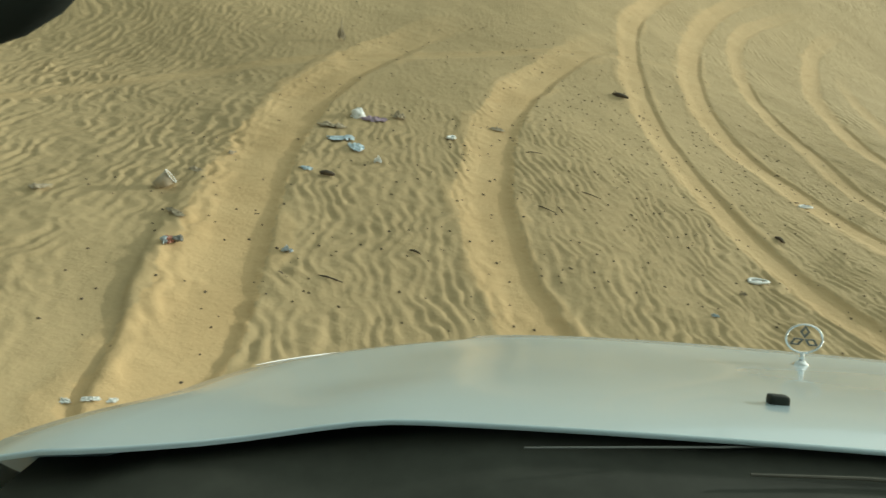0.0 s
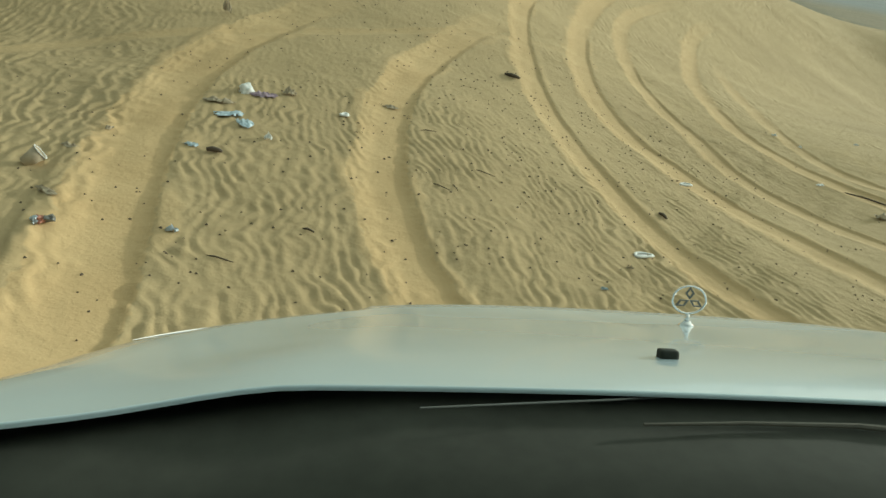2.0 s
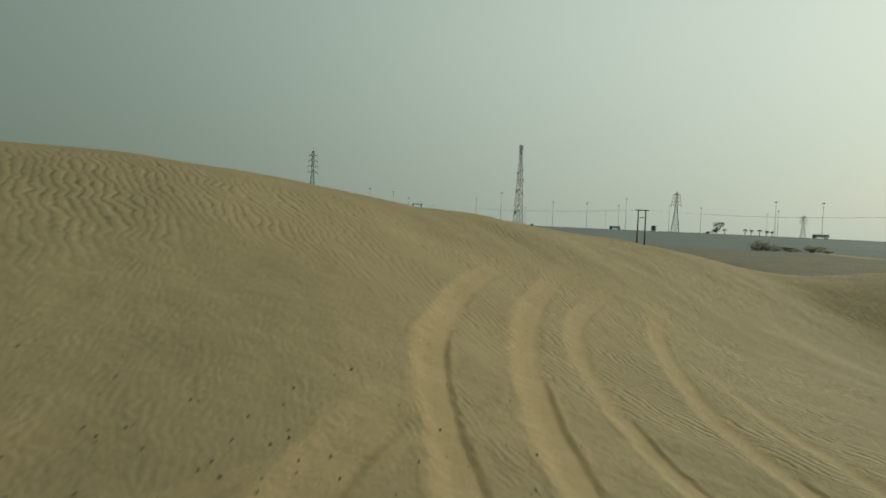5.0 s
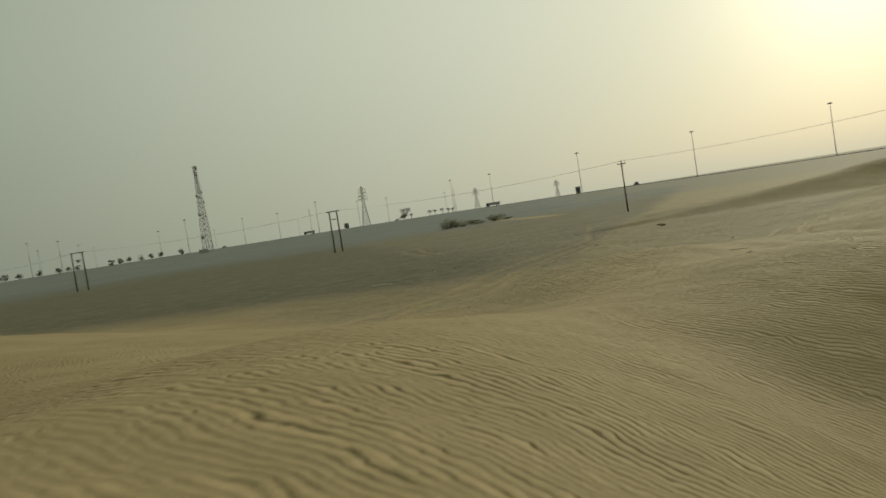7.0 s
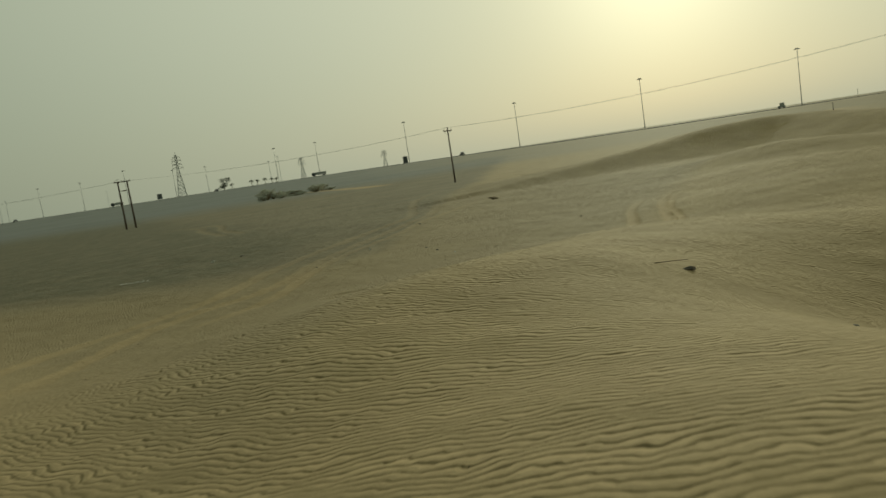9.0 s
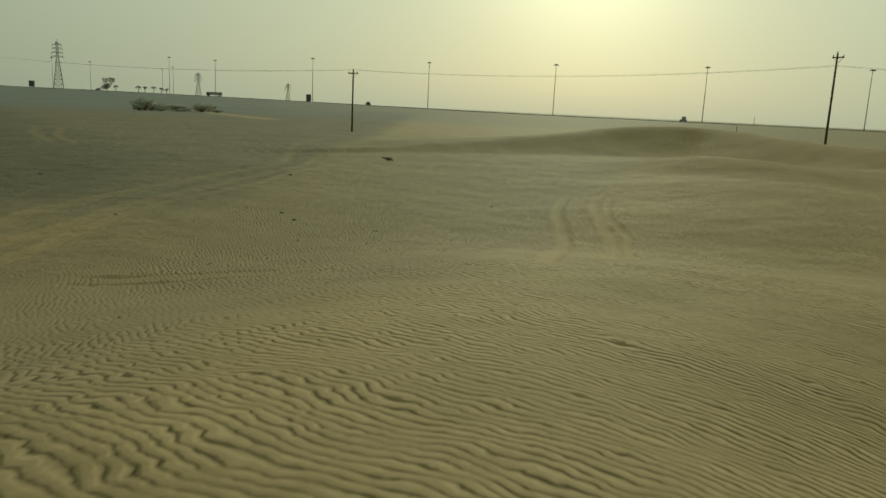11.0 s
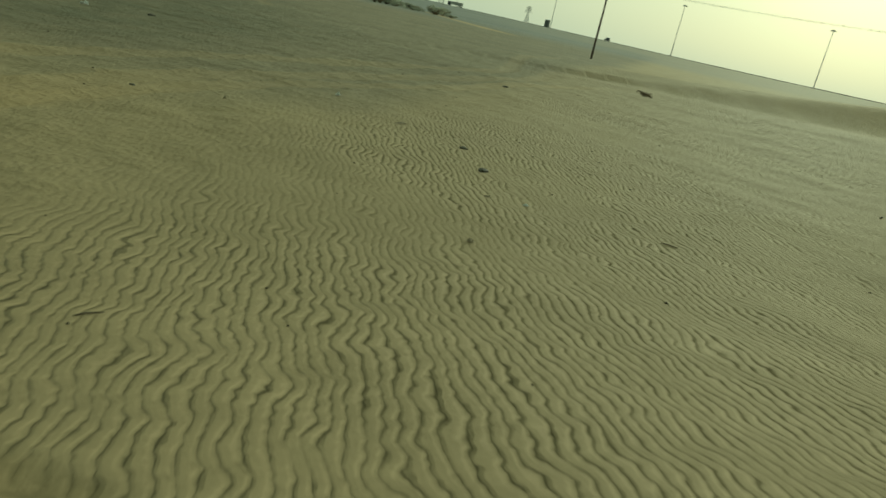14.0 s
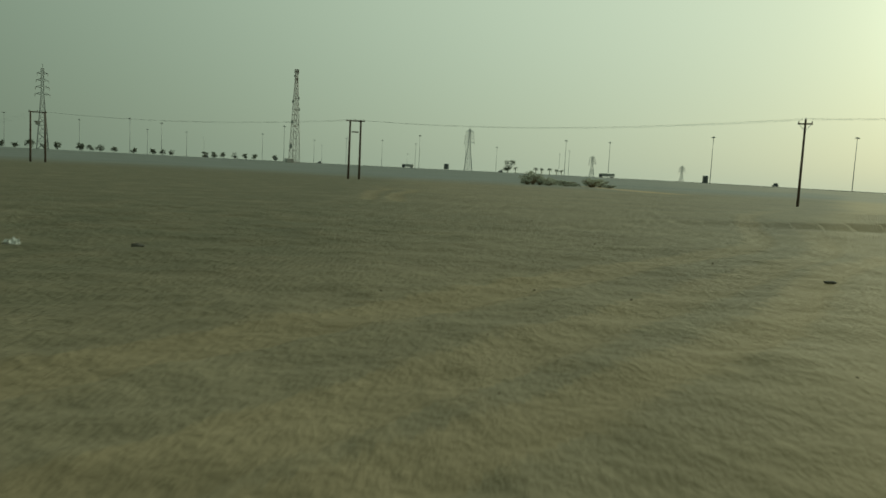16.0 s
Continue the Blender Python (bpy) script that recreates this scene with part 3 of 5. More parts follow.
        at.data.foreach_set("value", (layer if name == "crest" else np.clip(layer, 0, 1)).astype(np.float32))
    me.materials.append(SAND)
    return tagged(new("ground", me), "pale yellow rippled dune sand with wheel ruts", "ground", kind="structure"), z.reshape(nS, nW)


ground, HEIGHTS = build_ground()


def floor_at(x, y):
    """The height of the finished ground."""
    s, w = (x - O[0]) * D[0] + (y - O[1]) * D[1], (x - O[0]) * D[1] - (y - O[1]) * D[0]
    i, j = min(max(int(np.searchsorted(S, s)) - 1, 0), len(S) - 2), min(max(int(np.searchsorted(W, w)) - 1, 0), len(W) - 2)
    fs, fw = (s - S[i]) / (S[i + 1] - S[i]), (w - W[j]) / (W[j + 1] - W[j])
    a = HEIGHTS[i, j] * (1 - fw) + HEIGHTS[i, j + 1] * fw
    b = HEIGHTS[i + 1, j] * (1 - fw) + HEIGHTS[i + 1, j + 1] * fw
    return float(a * (1 - fs) + b * fs)


def at(x, y, turn=0.0, sink=0.0):
    return pose(x, y, floor_at(x, y) - sink, 0, 0, turn)


# ---- the car that stands on the slope, with its bonnet ahead of the viewer ----
def build_car():
    car = empty("off_road_car", look((-42.942, -52.879, 4.0), (0, 0, 0)), "pale silver off-road car nose-down on a sand slope", "car")
    turn = Matrix(((CAR_RIGHT.x, CAR_AHEAD.x, CAR_UP.x), (CAR_RIGHT.y, CAR_AHEAD.y, CAR_UP.y), (CAR_RIGHT.z, CAR_AHEAD.z, CAR_UP.z))).to_4x4()
    car.matrix_world = Matrix.Translation((-42.942, -52.879, 4.0)) @ turn @ Matrix.Diagonal((K, K, K, 1))
    MID = 0.56

    def half(y):          # half width of the bonnet and wings
        return 0.915 + 0.07 * float(smooth(0.84, 0.60, y)) - 0.035 * smooth(0.7, 0.95, y) - 0.30 * float(np.clip((y - 0.86) / 0.46, 0, 1)) ** 1.9

    def top(x, y):        # height of the bonnet's skin
        u = min(abs(x - MID) / half(y), 1.0)
        f = float(smooth(0.6, 1.36, y))
        return -0.207 - 0.060 * f - (0.036 - 0.024 * f) * u**2.2 - 0.010 * (1 - f) * float(smooth(0.62, 0.80, u)) - 0.010 * float(smooth(0.93, 1.0, u))

    bm = bmesh.new()
    rows, cols = 28, 61
    steps = [0.0, 0.004, 0.010, *(0.03 + 0.97 * k / 24 for k in range(25))]
    grid = []
    for r in range(rows):
        y0 = 0.568 + (1.345 - 0.568) * steps[r]
        row = []
        for c in range(cols):
            u = -1 + 2 * c / (cols - 1)
            x = MID + u * half(y0)
            y = y0 + 0.082 * float(smooth(0.95, 0.60, abs(u))) * (1 - steps[r]) - 0.06 * abs(u) ** 4 * steps[r] ** 2
            row.append(bm.verts.new((x, y, top(x, y0))))
        grid.append(row)
    for a, b in zip(grid, grid[1:]):
        for k in range(cols - 1):
            bm.faces.new((a[k], a[k + 1], b[k + 1], b[k]))
    # the skin turns down round its edge
    rim = [*grid[0], *[g[-1] for g in grid[1:]], *grid[-1][-2::-1], *[g[0] for g in grid[-2:0:-1]]]
    down, lower = [], []
    for v in rim:
        out = Vector((v.co.x - MID, v.co.y - 0.95, 0)).normalized()
        rear = v.co.y <= 0.675
        down.append(bm.verts.new(v.co + out * (0.002 if rear else 0.012) + Vector((0, 0, -0.002 if rear else -0.022))))
        lower.append(bm.verts.new(v.co + out * (0.0 if rear else 0.010) + Vector((0, 0, -0.005 if rear else -0.07))))
    for a, b in ((rim, down), (down, lower)):
        for k in range(len(a)):
            j = (k + 1) % len(a)
            bm.faces.new((a[j], a[k], b[k], b[j]))
    bonnet = part("bonnet", bm, PAINT, car, "pale silver bonnet", True)
    # bright strip on the leading corners
    for side in (-1, 1):
        bm = bmesh.new()
        pts = []
        for y in np.linspace(1.0, 1.20, 10):
            x = MID + side * half(y) * 1.004
            pts.append((x, y - 0.06 * ((y - 0.568) / 0.777) ** 2, top(MID + side * half(y), y) + 0.001))
        tube(bm, pts, [0.0006 + 0.0010 * math.sin(math.pi * k / 9) for k in range(10)], 6)
        part("trim_strip", bm, CHROME, bonnet, "chrome edge strip")
    # mascot: ring on a foot with three lozenges inside
    px, py = 0.558, 1.21
    pz = top(px, py)
    mascot = new("bonnet_mascot")
    mascot.parent = car
    mascot.matrix_basis = Matrix.Translation((px, py, pz))
    bm = bmesh.new()
    lathe(bm, [(0.0005, 0.010), (0.006, 0.010), (0.010, 0.005), (0.017, 0.0), (0.0005, 0.0)], 20, "z")
    for v in bm.verts:
        v.co.y *= 0.7
    tube(bm, [(0, 0, 0.008), (0, 0, 0.022)], [0.005, 0.0035], 10)
    part("foot", bm, CHROME, mascot, "chrome foot", True)
    bm = bmesh.new()
    made = []
    n1, n2, r1, r2 = 36, 8, 0.0275, 0.0019
    for i in range(n1):
        q = 2 * math.pi * i / n1
        made.append([bm.verts.new(((r1 + r2 * math.cos(w)) * math.cos(q) * 1.08, r2 * 1.3 * math.sin(w), (r1 + r2 * math.cos(w)) * math.sin(q) * 0.86 + 0.046)) for w in (2 * math.pi * k / n2 for k in range(n2))])
    for i in range(n1):
        for k in range(n2):
            bm.faces.new((made[i][k], made[i][(k + 1) % n2], made[(i + 1) % n1][(k + 1) % n2], made[(i + 1) % n1][k]))
    part("ring", bm, CHROME, mascot, "thin chrome ring", True)
    for k in range(3):
        q = radians(90 + 120 * k)
        bm = bmesh.new()
        near, far, wide = 0.001, 0.0255, 0.0075
        corner = [(near, 0), ((near + far) / 2, -wide), (far, 0), ((near + far) / 2, wide)]
        rings = []      # front and back of the outer edge, then of the inner edge: an open lozenge
        for size in (1.0, 0.62):
            for yy in (-0.0018, 0.0018):
                outline = [((near + far) / 2 + (a - (near + far) / 2) * size, b * size) for a, b in corner]
                rings.append([bm.verts.new(((a * math.cos(q) - b * math.sin(q)) * 1.06, yy, (a * math.sin(q) + b * math.cos(q)) * 0.86 + 0.046)) for a, b in outline])
        for one, two in ((0, 1), (1, 3), (3, 2), (2, 0)):
            for j in range(4):
                bm.faces.new((rings[one][j], rings[two][j], rings[two][(j + 1) % 4], rings[one][(j + 1) % 4]))
        bmesh.ops.recalc_face_normals(bm, faces=bm.faces)
        part("lozenge", bm, DULL, mascot, "dull grey lozenge")
    # washer nozzle
    nx, ny = 0.353, 0.795
    bm = bmesh.new()
    box(bm, (-0.011, -0.008, 0), (0.011, 0.008, 0.0145), 0.004)
    part("washer_nozzle", bm, BLACK, car, "black plastic washer nozzle", True, Matrix.Translation((nx, ny, top(nx, ny) + 0.0005)))
    bm = bmesh.new()
    lathe(bm, [(0.0005, 0.003), (0.004, 0.002), (0.005, 0.0), (0.0005, 0.0)], 12, "z")
    part("bonnet_chip", bm, WHITE, bonnet, "", True, Matrix.Translation((-0.125, 0.785, top(-0.125, 0.785) + 0.0005)))

    # scuttle under the windscreen: a moulded cowl that drops from the bonnet's edge to a gutter
    bm = bmesh.new()
    cowl = []
    for k in range(31):
        u = -1 + k / 15
        back = 0.10 * float(smooth(0.95, 0.60, abs(u))) - 0.03
        drop = 0.038 * abs(u) ** 2.2 + 0.016 * float(smooth(0.52, 0.72, abs(u))) + 0.014 * float(smooth(0.86, 0.95, abs(u)))
        row = [(0.66 + back, -0.214), (0.60 + back, -0.220), (0.55 + back * 0.6, -0.238), (0.50, -0.256), (0.485, -0.292), (0.46, -0.305), (0.435, -0.292), (0.42, -0.274), (0.33, -0.280), (0.33, -0.36), (0.66 + back, -0.36)]
        cowl.append([bm.verts.new((MID + u * 0.955, y, z - drop)) for y, z in row])
    for one, two in zip(cowl, cowl[1:]):
        for k in range(len(one)):
            n = (k + 1) % len(one)
            bm.faces.new((one[k], one[n], two[n], two[k]))
    bm.faces.new(cowl[0][::-1])
    bm.faces.new(cowl[-1])
    bmesh.ops.recalc_face_normals(bm, faces=bm.faces)
    part("scuttle", bm, SCUTTLE, car, "dark grey scuttle panel", True)
    # unseen black block, added to stop light and sand showing under the bonnet
    bm = bmesh.new()
    box(bm, (MID - 0.80, 0.76, -0.62), (MID + 0.80, 1.10, -0.300), 0.02)
    part("gap_blocker", bm, BLACK, car)
    wiper = new("wiper")
    wiper.parent = car
    bm = bmesh.new()
    tube(bm, [(0.06, 0.612, -0.2225), (0.24, 0.648, -0.2185), (0.443, 0.700, -0.2145)], [0.0010, 0.0013, 0.0010], 6)
    part("blade", bm, DULL, wiper, "thin grey wiper blade")
    bm = bmesh.new()
    tube(bm, [(0.26, 0.612, -0.228), (0.36, 0.622, -0.226), (0.47, 0.626, -0.225), (0.60, 0.612, -0.228)], [0.0015, 0.002, 0.0028, 0.005], 8)
    part("arm", bm, WIPER, wiper, "grey-brown wiper arm")
    bm = bmesh.new()
    box(bm, (MID - 0.72, -0.02, -0.62), (MID + 0.72, 0.40, -0.292), 0.03)
    part("dashboard", bm, CLOTH, car, "dark grey dashboard")

    # body: wings, nose, sills, cabin shell
    for side in (-1, 1):
        bm = bmesh.new()
        outer = []
        for y, z0, z1 in ((0.60, -0.252, -0.98), (0.72, -0.254, -0.62), (0.98, -0.280, -0.62), (1.12, -0.310, -0.98), (1.26, -0.35, -1.0)):
            xo = MID + side * (half(min(y, 1.05)) + 0.002)
            outer.append((bm.verts.new((xo, y, z0 - 0.02)), bm.verts.new((xo + side * 0.03, y, (z0 + z1) / 2)), bm.verts.new((xo, y, z1)), bm.verts.new((xo - side * 0.1, y, z0 - 0.06))))
        for p, q in zip(outer, outer[1:]):
            for k in range(3):
                a, b = (p[(3, 0, 1)[k]], p[(0, 1, 2)[k]]), (q[(3, 0, 1)[k]], q[(0, 1, 2)[k]])
                bm.faces.new((a[0], a[1], b[1], b[0]) if side > 0 else (a[1], a[0], b[0], b[1]))
        part("wing", bm, PAINT, car, "", True)
    bm = bmesh.new()
    box(bm, (MID - 0.62, 1.16, -0.62), (MID + 0.62, 1.305, -0.345), 0.03)
    grille = part("grille", bm, BLACK, car, "dark grille")
    for k in range(5):
        bm = bmesh.new()
        box(bm, (MID - 0.40, 1.30, -0.585 + 0.045 * k), (MID + 0.40, 1.318, -0.565 + 0.045 * k), 0.004)
        part("grille_bar", bm, CHROME, grille)
    for side in (-1, 1):
        bm = bmesh.new()
        box(bm, (MID + side * 0.52 - 0.10, 1.26, -0.55), (MID + side * 0.52 + 0.10, 1.325, -0.39), 0.02)
        part("headlight", bm, LENS, car, "clear headlight")
    bm = bmesh.new()
    box(bm, (MID - 0.86, 1.10, -0.92), (MID + 0.86, 1.42, -0.64), 0.05)
    part("bumper", bm, PAINT, car, "", True)
    bm = bmesh.new()
    box(bm, (MID - 0.84, -2.75, -1.08), (MID + 0.84, 0.36, -0.66), 0.06)
    part("floor_pan", bm, PAINT, car)
    for side in (-1, 1):
        bm = bmesh.new()
        x0, x1 = sorted((MID + side * 0.80, MID + side * 0.87))
        box(bm, (x0, -2.75, -0.72), (x1, 0.16, -0.262), 0.02)
        part("side_panel", bm, PAINT, car)
        bm = bmesh.new()
        tube(bm, [(MID + side * 0.82, 0.16, -0.27), (MID + side * 0.72, -0.30, 0.27)], [0.04, 0.035], 8)
        part("windscreen_pillar", bm, BLACK, car)
        bm = bmesh.new()
        tube(bm, [(MID + side * 0.81, -1.0, -0.27), (MID + side * 0.70, -1.05, 0.27)], 0.04, 8)
        part("door_pillar", bm, PAINT, car)
        bm = bmesh.new()
        tube(bm, [(MID + side * 0.81, -2.6, -0.27), (MID + side * 0.70, -2.5, 0.27)], 0.06, 8)
        part("rear_pillar", bm, PAINT, car)
    # roof out of view, added to keep the dashboard in shade
    bm = bmesh.new()
    box(bm, (MID - 0.76, -2.6, 0.25), (MID + 0.76, -0.28, 0.31), 0.025)
    part("roof", bm, PAINT, car)
    bm = bmesh.new()
    box(bm, (MID - 0.80, -2.75, -0.72), (MID + 0.80, -2.66, -0.262), 0.02)
    part("tailgate", bm, PAINT, car)
    # rear-view mirror: a rounded casing on a short stalk
    bm = bmesh.new()
    bmesh.ops.create_uvsphere(bm, u_segments=28, v_segments=14, radius=1)
    for v in bm.verts:
        x, y, z = v.co
        v.co = Vector((0.108 * math.copysign(abs(x) ** 0.85, x), 0.022 * y, 0.070 * math.copysign(abs(z) ** 0.9, z)))
    mirror = part("mirror_casing", bm, CLOTH, car, "dark rounded mirror casing", True, Matrix.Translation((-0.262, 0.268, 0.117)))
    bm = bmesh.new()
    tube(bm, [(0, 0.02, 0.03), (0.02, 0.05, 0.09), (0.02, 0.03, 0.14)], 0.010, 8)
    part("stalk", bm, CLOTH, mirror)
    for x in (MID - 0.74, MID + 0.74):
        for y in (0.85, -1.85):
            wheel = new("wheel")
            wheel.parent = car
            wheel.matrix_basis = Matrix.Translation((x, y, -1.045))
            bm = bmesh.new()
            lathe(bm, [(0.22, -0.10), (0.33, -0.115), (0.365, -0.09), (0.372, 0.0), (0.365, 0.09), (0.33, 0.115), (0.22, 0.10)], 32)
            part("tyre", bm, RUBBER, wheel, "", True)
            bm = bmesh.new()
            lathe(bm, [(0.02, -0.06), (0.10, -0.08), (0.22, -0.095), (0.22, 0.095), (0.10, 0.08), (0.02, 0.06)], 24)
            part("rim", bm, ALLOY, wheel, "", True)
    return car


K = 1.06
c1, c2, c3 = radians(4.6), radians(-17.0), radians(3.5)
CAR_AHEAD = Vector((-math.sin(c1) * math.cos(c2), math.cos(c1) * math.cos(c2), math.sin(c2)))
level = Vector((math.cos(c1), math.sin(c1), 0))
above = level.cross(CAR_AHEAD)
CAR_RIGHT = math.cos(c3) * level + math.sin(c3) * above
CAR_UP = math.cos(c3) * above - math.sin(c3) * level
build_car()


# ---- the power line on wooden poles ----
def insulator(parent, x, z, y=0.0):
    bm = bmesh.new()
    lathe(bm, [(0.015, 0.0), (0.05, 0.03), (0.07, 0.10), (0.04, 0.13), (0.06, 0.17), (0.02, 0.24), (0.01, 0.24)], 10, "z")
    part("insulator", bm, GLAZE, parent, "", True, Matrix.Translation((x, y, z)))


def double_pole(x, y, turn, rise=9.5, gap=1.75):
    m = at(x, y, turn, 0.1)
    p = empty("double_power_pole", m, "dark wooden double power pole with a crossarm and insulators", "power pole", "poles of the power line")
    for side in (-1, 1):
        bm = bmesh.new()
        tube(bm, [(side * gap / 2, 0, -0.3), (side * gap / 2 * 0.98, 0, rise * 0.5), (side * gap / 2 * 0.96, 0, rise)], [0.19, 0.17, 0.14], 10)
        part("post", bm, WOOD, p, "", True)
    for z, w in ((rise - 0.15, 3.0), (rise - 1.9, 1.1)):
        bm = bmesh.new()
        box(bm, (-w / 2, -0.28, z - 0.09), (w / 2, -0.15, z + 0.09), 0.01)
        part("crossarm", bm, WOOD, p)
    bm = bmesh.new()
    box(bm, (-0.35, -0.5, rise - 2.5), (0.35, -0.16, rise - 1.95), 0.03)
    part("fuse_box", bm, STEEL, p) if gap > 2 else bm.free()
    for k in (-1.35, 0.0, 1.35):
        insulator(p, k, rise - 0.06, -0.21)
    return p


def single_pole(x, y, turn, rise=9.5, lean=0.0):
    m = at(x, y, turn, 0.1) @ pose(0, 0, 0, 0, lean, 0)
    p = empty("single_power_pole", m, "dark wooden power pole with a short crossarm", "power pole", "poles of the power line")
    bm = bmesh.new()
    tube(bm, [(0, 0, -0.3), (0, 0, rise * 0.5), (0, 0, rise)], [0.15, 0.13, 0.105], 10)
    part("post", bm, WOOD, p, "", True)
    bm = bmesh.new()
    box(bm, (-0.75, -0.27, rise - 0.55), (0.75, -0.15, rise - 0.40), 0.01)
    part("crossarm", bm, WOOD, p)
    for side in (-1, 1):
        bm = bmesh.new()
        tube(bm, [(side * 0.6, -0.2, rise - 0.5), (side * 0.1, -0.2, rise - 1.1)], 0.025, 6)
        part("brace", bm, STEEL, p)
    for kx, kz in ((-0.65, rise - 0.40), (0.65, rise - 0.40), (0.0, rise)):
        insulator(p, kx, kz, -0.21 if kx else 0.0)
    return p


POLES = [(-55.5, 254.5, 8, 1), (-26.6, 164.8, 2, 2), (23.92, 123.54, -20, 2), (59.82, 68.08, -48, 1), (77.3, 4.0, 70, 3), (92, -62, 75, 1)]
for x, y, turn, kind in POLES:
    double_pole(x, y, turn, gap=2.5 if y > 150 else 1.75) if kind == 2 else single_pole(x, y, turn, 11.0 if kind == 3 else 9.5)


def line_wire(a, b, shift, sag):
    pts = []
    for k in range(25):
        t = k / 24
        p = Vector(a).lerp(Vector(b), t)
        p.z -= sag * 4 * t * (1 - t)
        pts.append(p + shift)
    bm = bmesh.new()
    tube(bm, pts, 0.0075, 5)
    return thing("overhead_wire", bm, WIRE, "thin dark overhead wire slung between poles", "wire", "wires of the power line", True)


for (x0, y0, _, _), (x1, y1, _, _) in zip(POLES, POLES[1:]):
    side = Vector((y1 - y0, x0 - x1, 0)).normalized()
    for k in (-1, 0, 1):
        line_wire((x0, y0, floor_at(x0, y0) + 9.45), (x1, y1, floor_at(x1, y1) + 9.45), side * 0.9 * k, 1.1)


# ---- lattice masts ----
def lattice_mast(parent, rise, foot, head, bays, bar, material, share=0.9):
    """Four legs that draw together, with cross bracing; each face of legs and braces is a part."""
    def wide(z):
        return foot + (head - foot) * min(z / (rise * share), 1.0)
    for sx in (-1, 1):
        for sy in (-1, 1):
            bm = bmesh.new()
            tube(bm, [(sx * wide(z) / 2, sy * wide(z) / 2, z) for z in (0, rise * share * 0.5, rise * share, rise)], [bar * 1.5, bar * 1.3, bar, bar], 5)
            part("leg", bm, material, parent)
    levels = [rise * (1 - (1 - k / bays) ** 1.25) for k in range(bays + 1)]
    for f in range(4):
        bm = bmesh.new()
        q = Matrix.Rotation(math.pi / 2 * f, 4, "Z")
        for lo, hi in zip(levels, levels[1:]):
            a, b = wide(lo) / 2, wide(hi) / 2
            for p0, p1 in (((-a, a, lo), (b, b, hi)), ((a, a, lo), (-b, b, hi)), ((-b, b, hi), (b, b, hi))):
                tube(bm, [q @ Vector(p0), q @ Vector(p1)], bar * 0.7, 4, False)
        part("bracing", bm, material, parent)


def telecom_mast(x, y, rise):
    m = pose(x, y, floor_at(x, y) - 0.2, 0, 0, 20)
    p = empty("telecom_mast", m, "tall grey lattice telecom mast with drum antennas", "mast")
    lattice_mast(p, rise, 6.2, 1.7, 18, 0.15, REDWHITE)
    for k, (z, ang, r) in enumerate(((0.975, 0.4, 1.0), (0.93, 3.5, 0.9), (0.90, 0.9, 1.1), (0.70, 5.6, 1.0), (0.66, 3.3, 1.0), (0.58, 5.8, 1.1), (0.44, 3.4, 1.2), (0.42, 0.2, 0.9), (0.18, 3.4, 1.5))):
        bm = bmesh.new()
        lathe(bm, [(0.05, -0.35), (r, -0.25), (r, 0.35), (0.05, 0.45)], 14)
        out = 1.6 + (1 - z) * 2.6
        part("drum_antenna", bm, STEEL, p, "", True, Matrix.Translation((math.cos(ang) * out, math.sin(ang) * out, rise * z)) @ Matrix.Rotation(ang, 4, "Z"))
    for k in range(3):
        bm = bmesh.new()
        q = 2.1 * k
        box(bm, (-0.2, -0.1, -1.3), (0.2, 0.1, 1.3), 0.04)
        part("panel_antenna", bm, STEEL, p, "", False, Matrix.Translation((1.7 * math.cos(q), 1.7 * math.sin(q), rise - 1.0)))
    bm = bmesh.new()
    box(bm, (-3, 5, 0), (3, 9, 3.2), 0.05)
    part("equipment_cabin", bm, TRUCKBODY, p)
    return p


def pylon(x, y, rise, turn, arms=4):
    m = pose(x, y, floor_at(x, y) - 0.2, 0, 0, turn)
    p = empty("transmission_pylon", m, "grey steel lattice transmission pylon", "pylon", "transmission pylons")
    lattice_mast(p, rise, 8.0, 1.8, 12, 0.22, STEEL, 0.70)
    for k in range(arms):
        z = rise * (0.68 + 0.085 * k)
        w = (5.0, 4.6, 4.2, 3.6)[k % 4]
        for side in (-1, 1):
            bm = bmesh.new()
            for yy in (-0.7, 0.7):
                tube(bm, [(side * 0.8, yy, z), (side * w, 0, z + 0.3)], 0.2, 4)
                tube(bm, [(side * 0.8, yy, z + 1.6), (side * w, 0, z + 0.3)], 0.17, 4)
            part("arm", bm, STEEL, p)
            bm = bmesh.new()
            tube(bm, [(side * w, 0, z + 0.25), (side * w, 0, z - 1.8)], 0.13, 6)
            part("insulator_string", bm, GLAZE, p)
    bm = bmesh.new()
    tube(bm, [(0, 0, rise), (0, 0, rise * 1.06)], 0.15, 5)
    part("peak", bm, STEEL, p)
    return p


telecom_mast(88.36, 565.6, 68.0)
for x, y, rise, turn in ((-87.0, 645.0, 60, 10), (280.0, 691.7, 41, -22), (564.8, 923.1, 31, -31), (748.1, 960.3, 27, -38)):
    pylon(x, y, rise, turn)


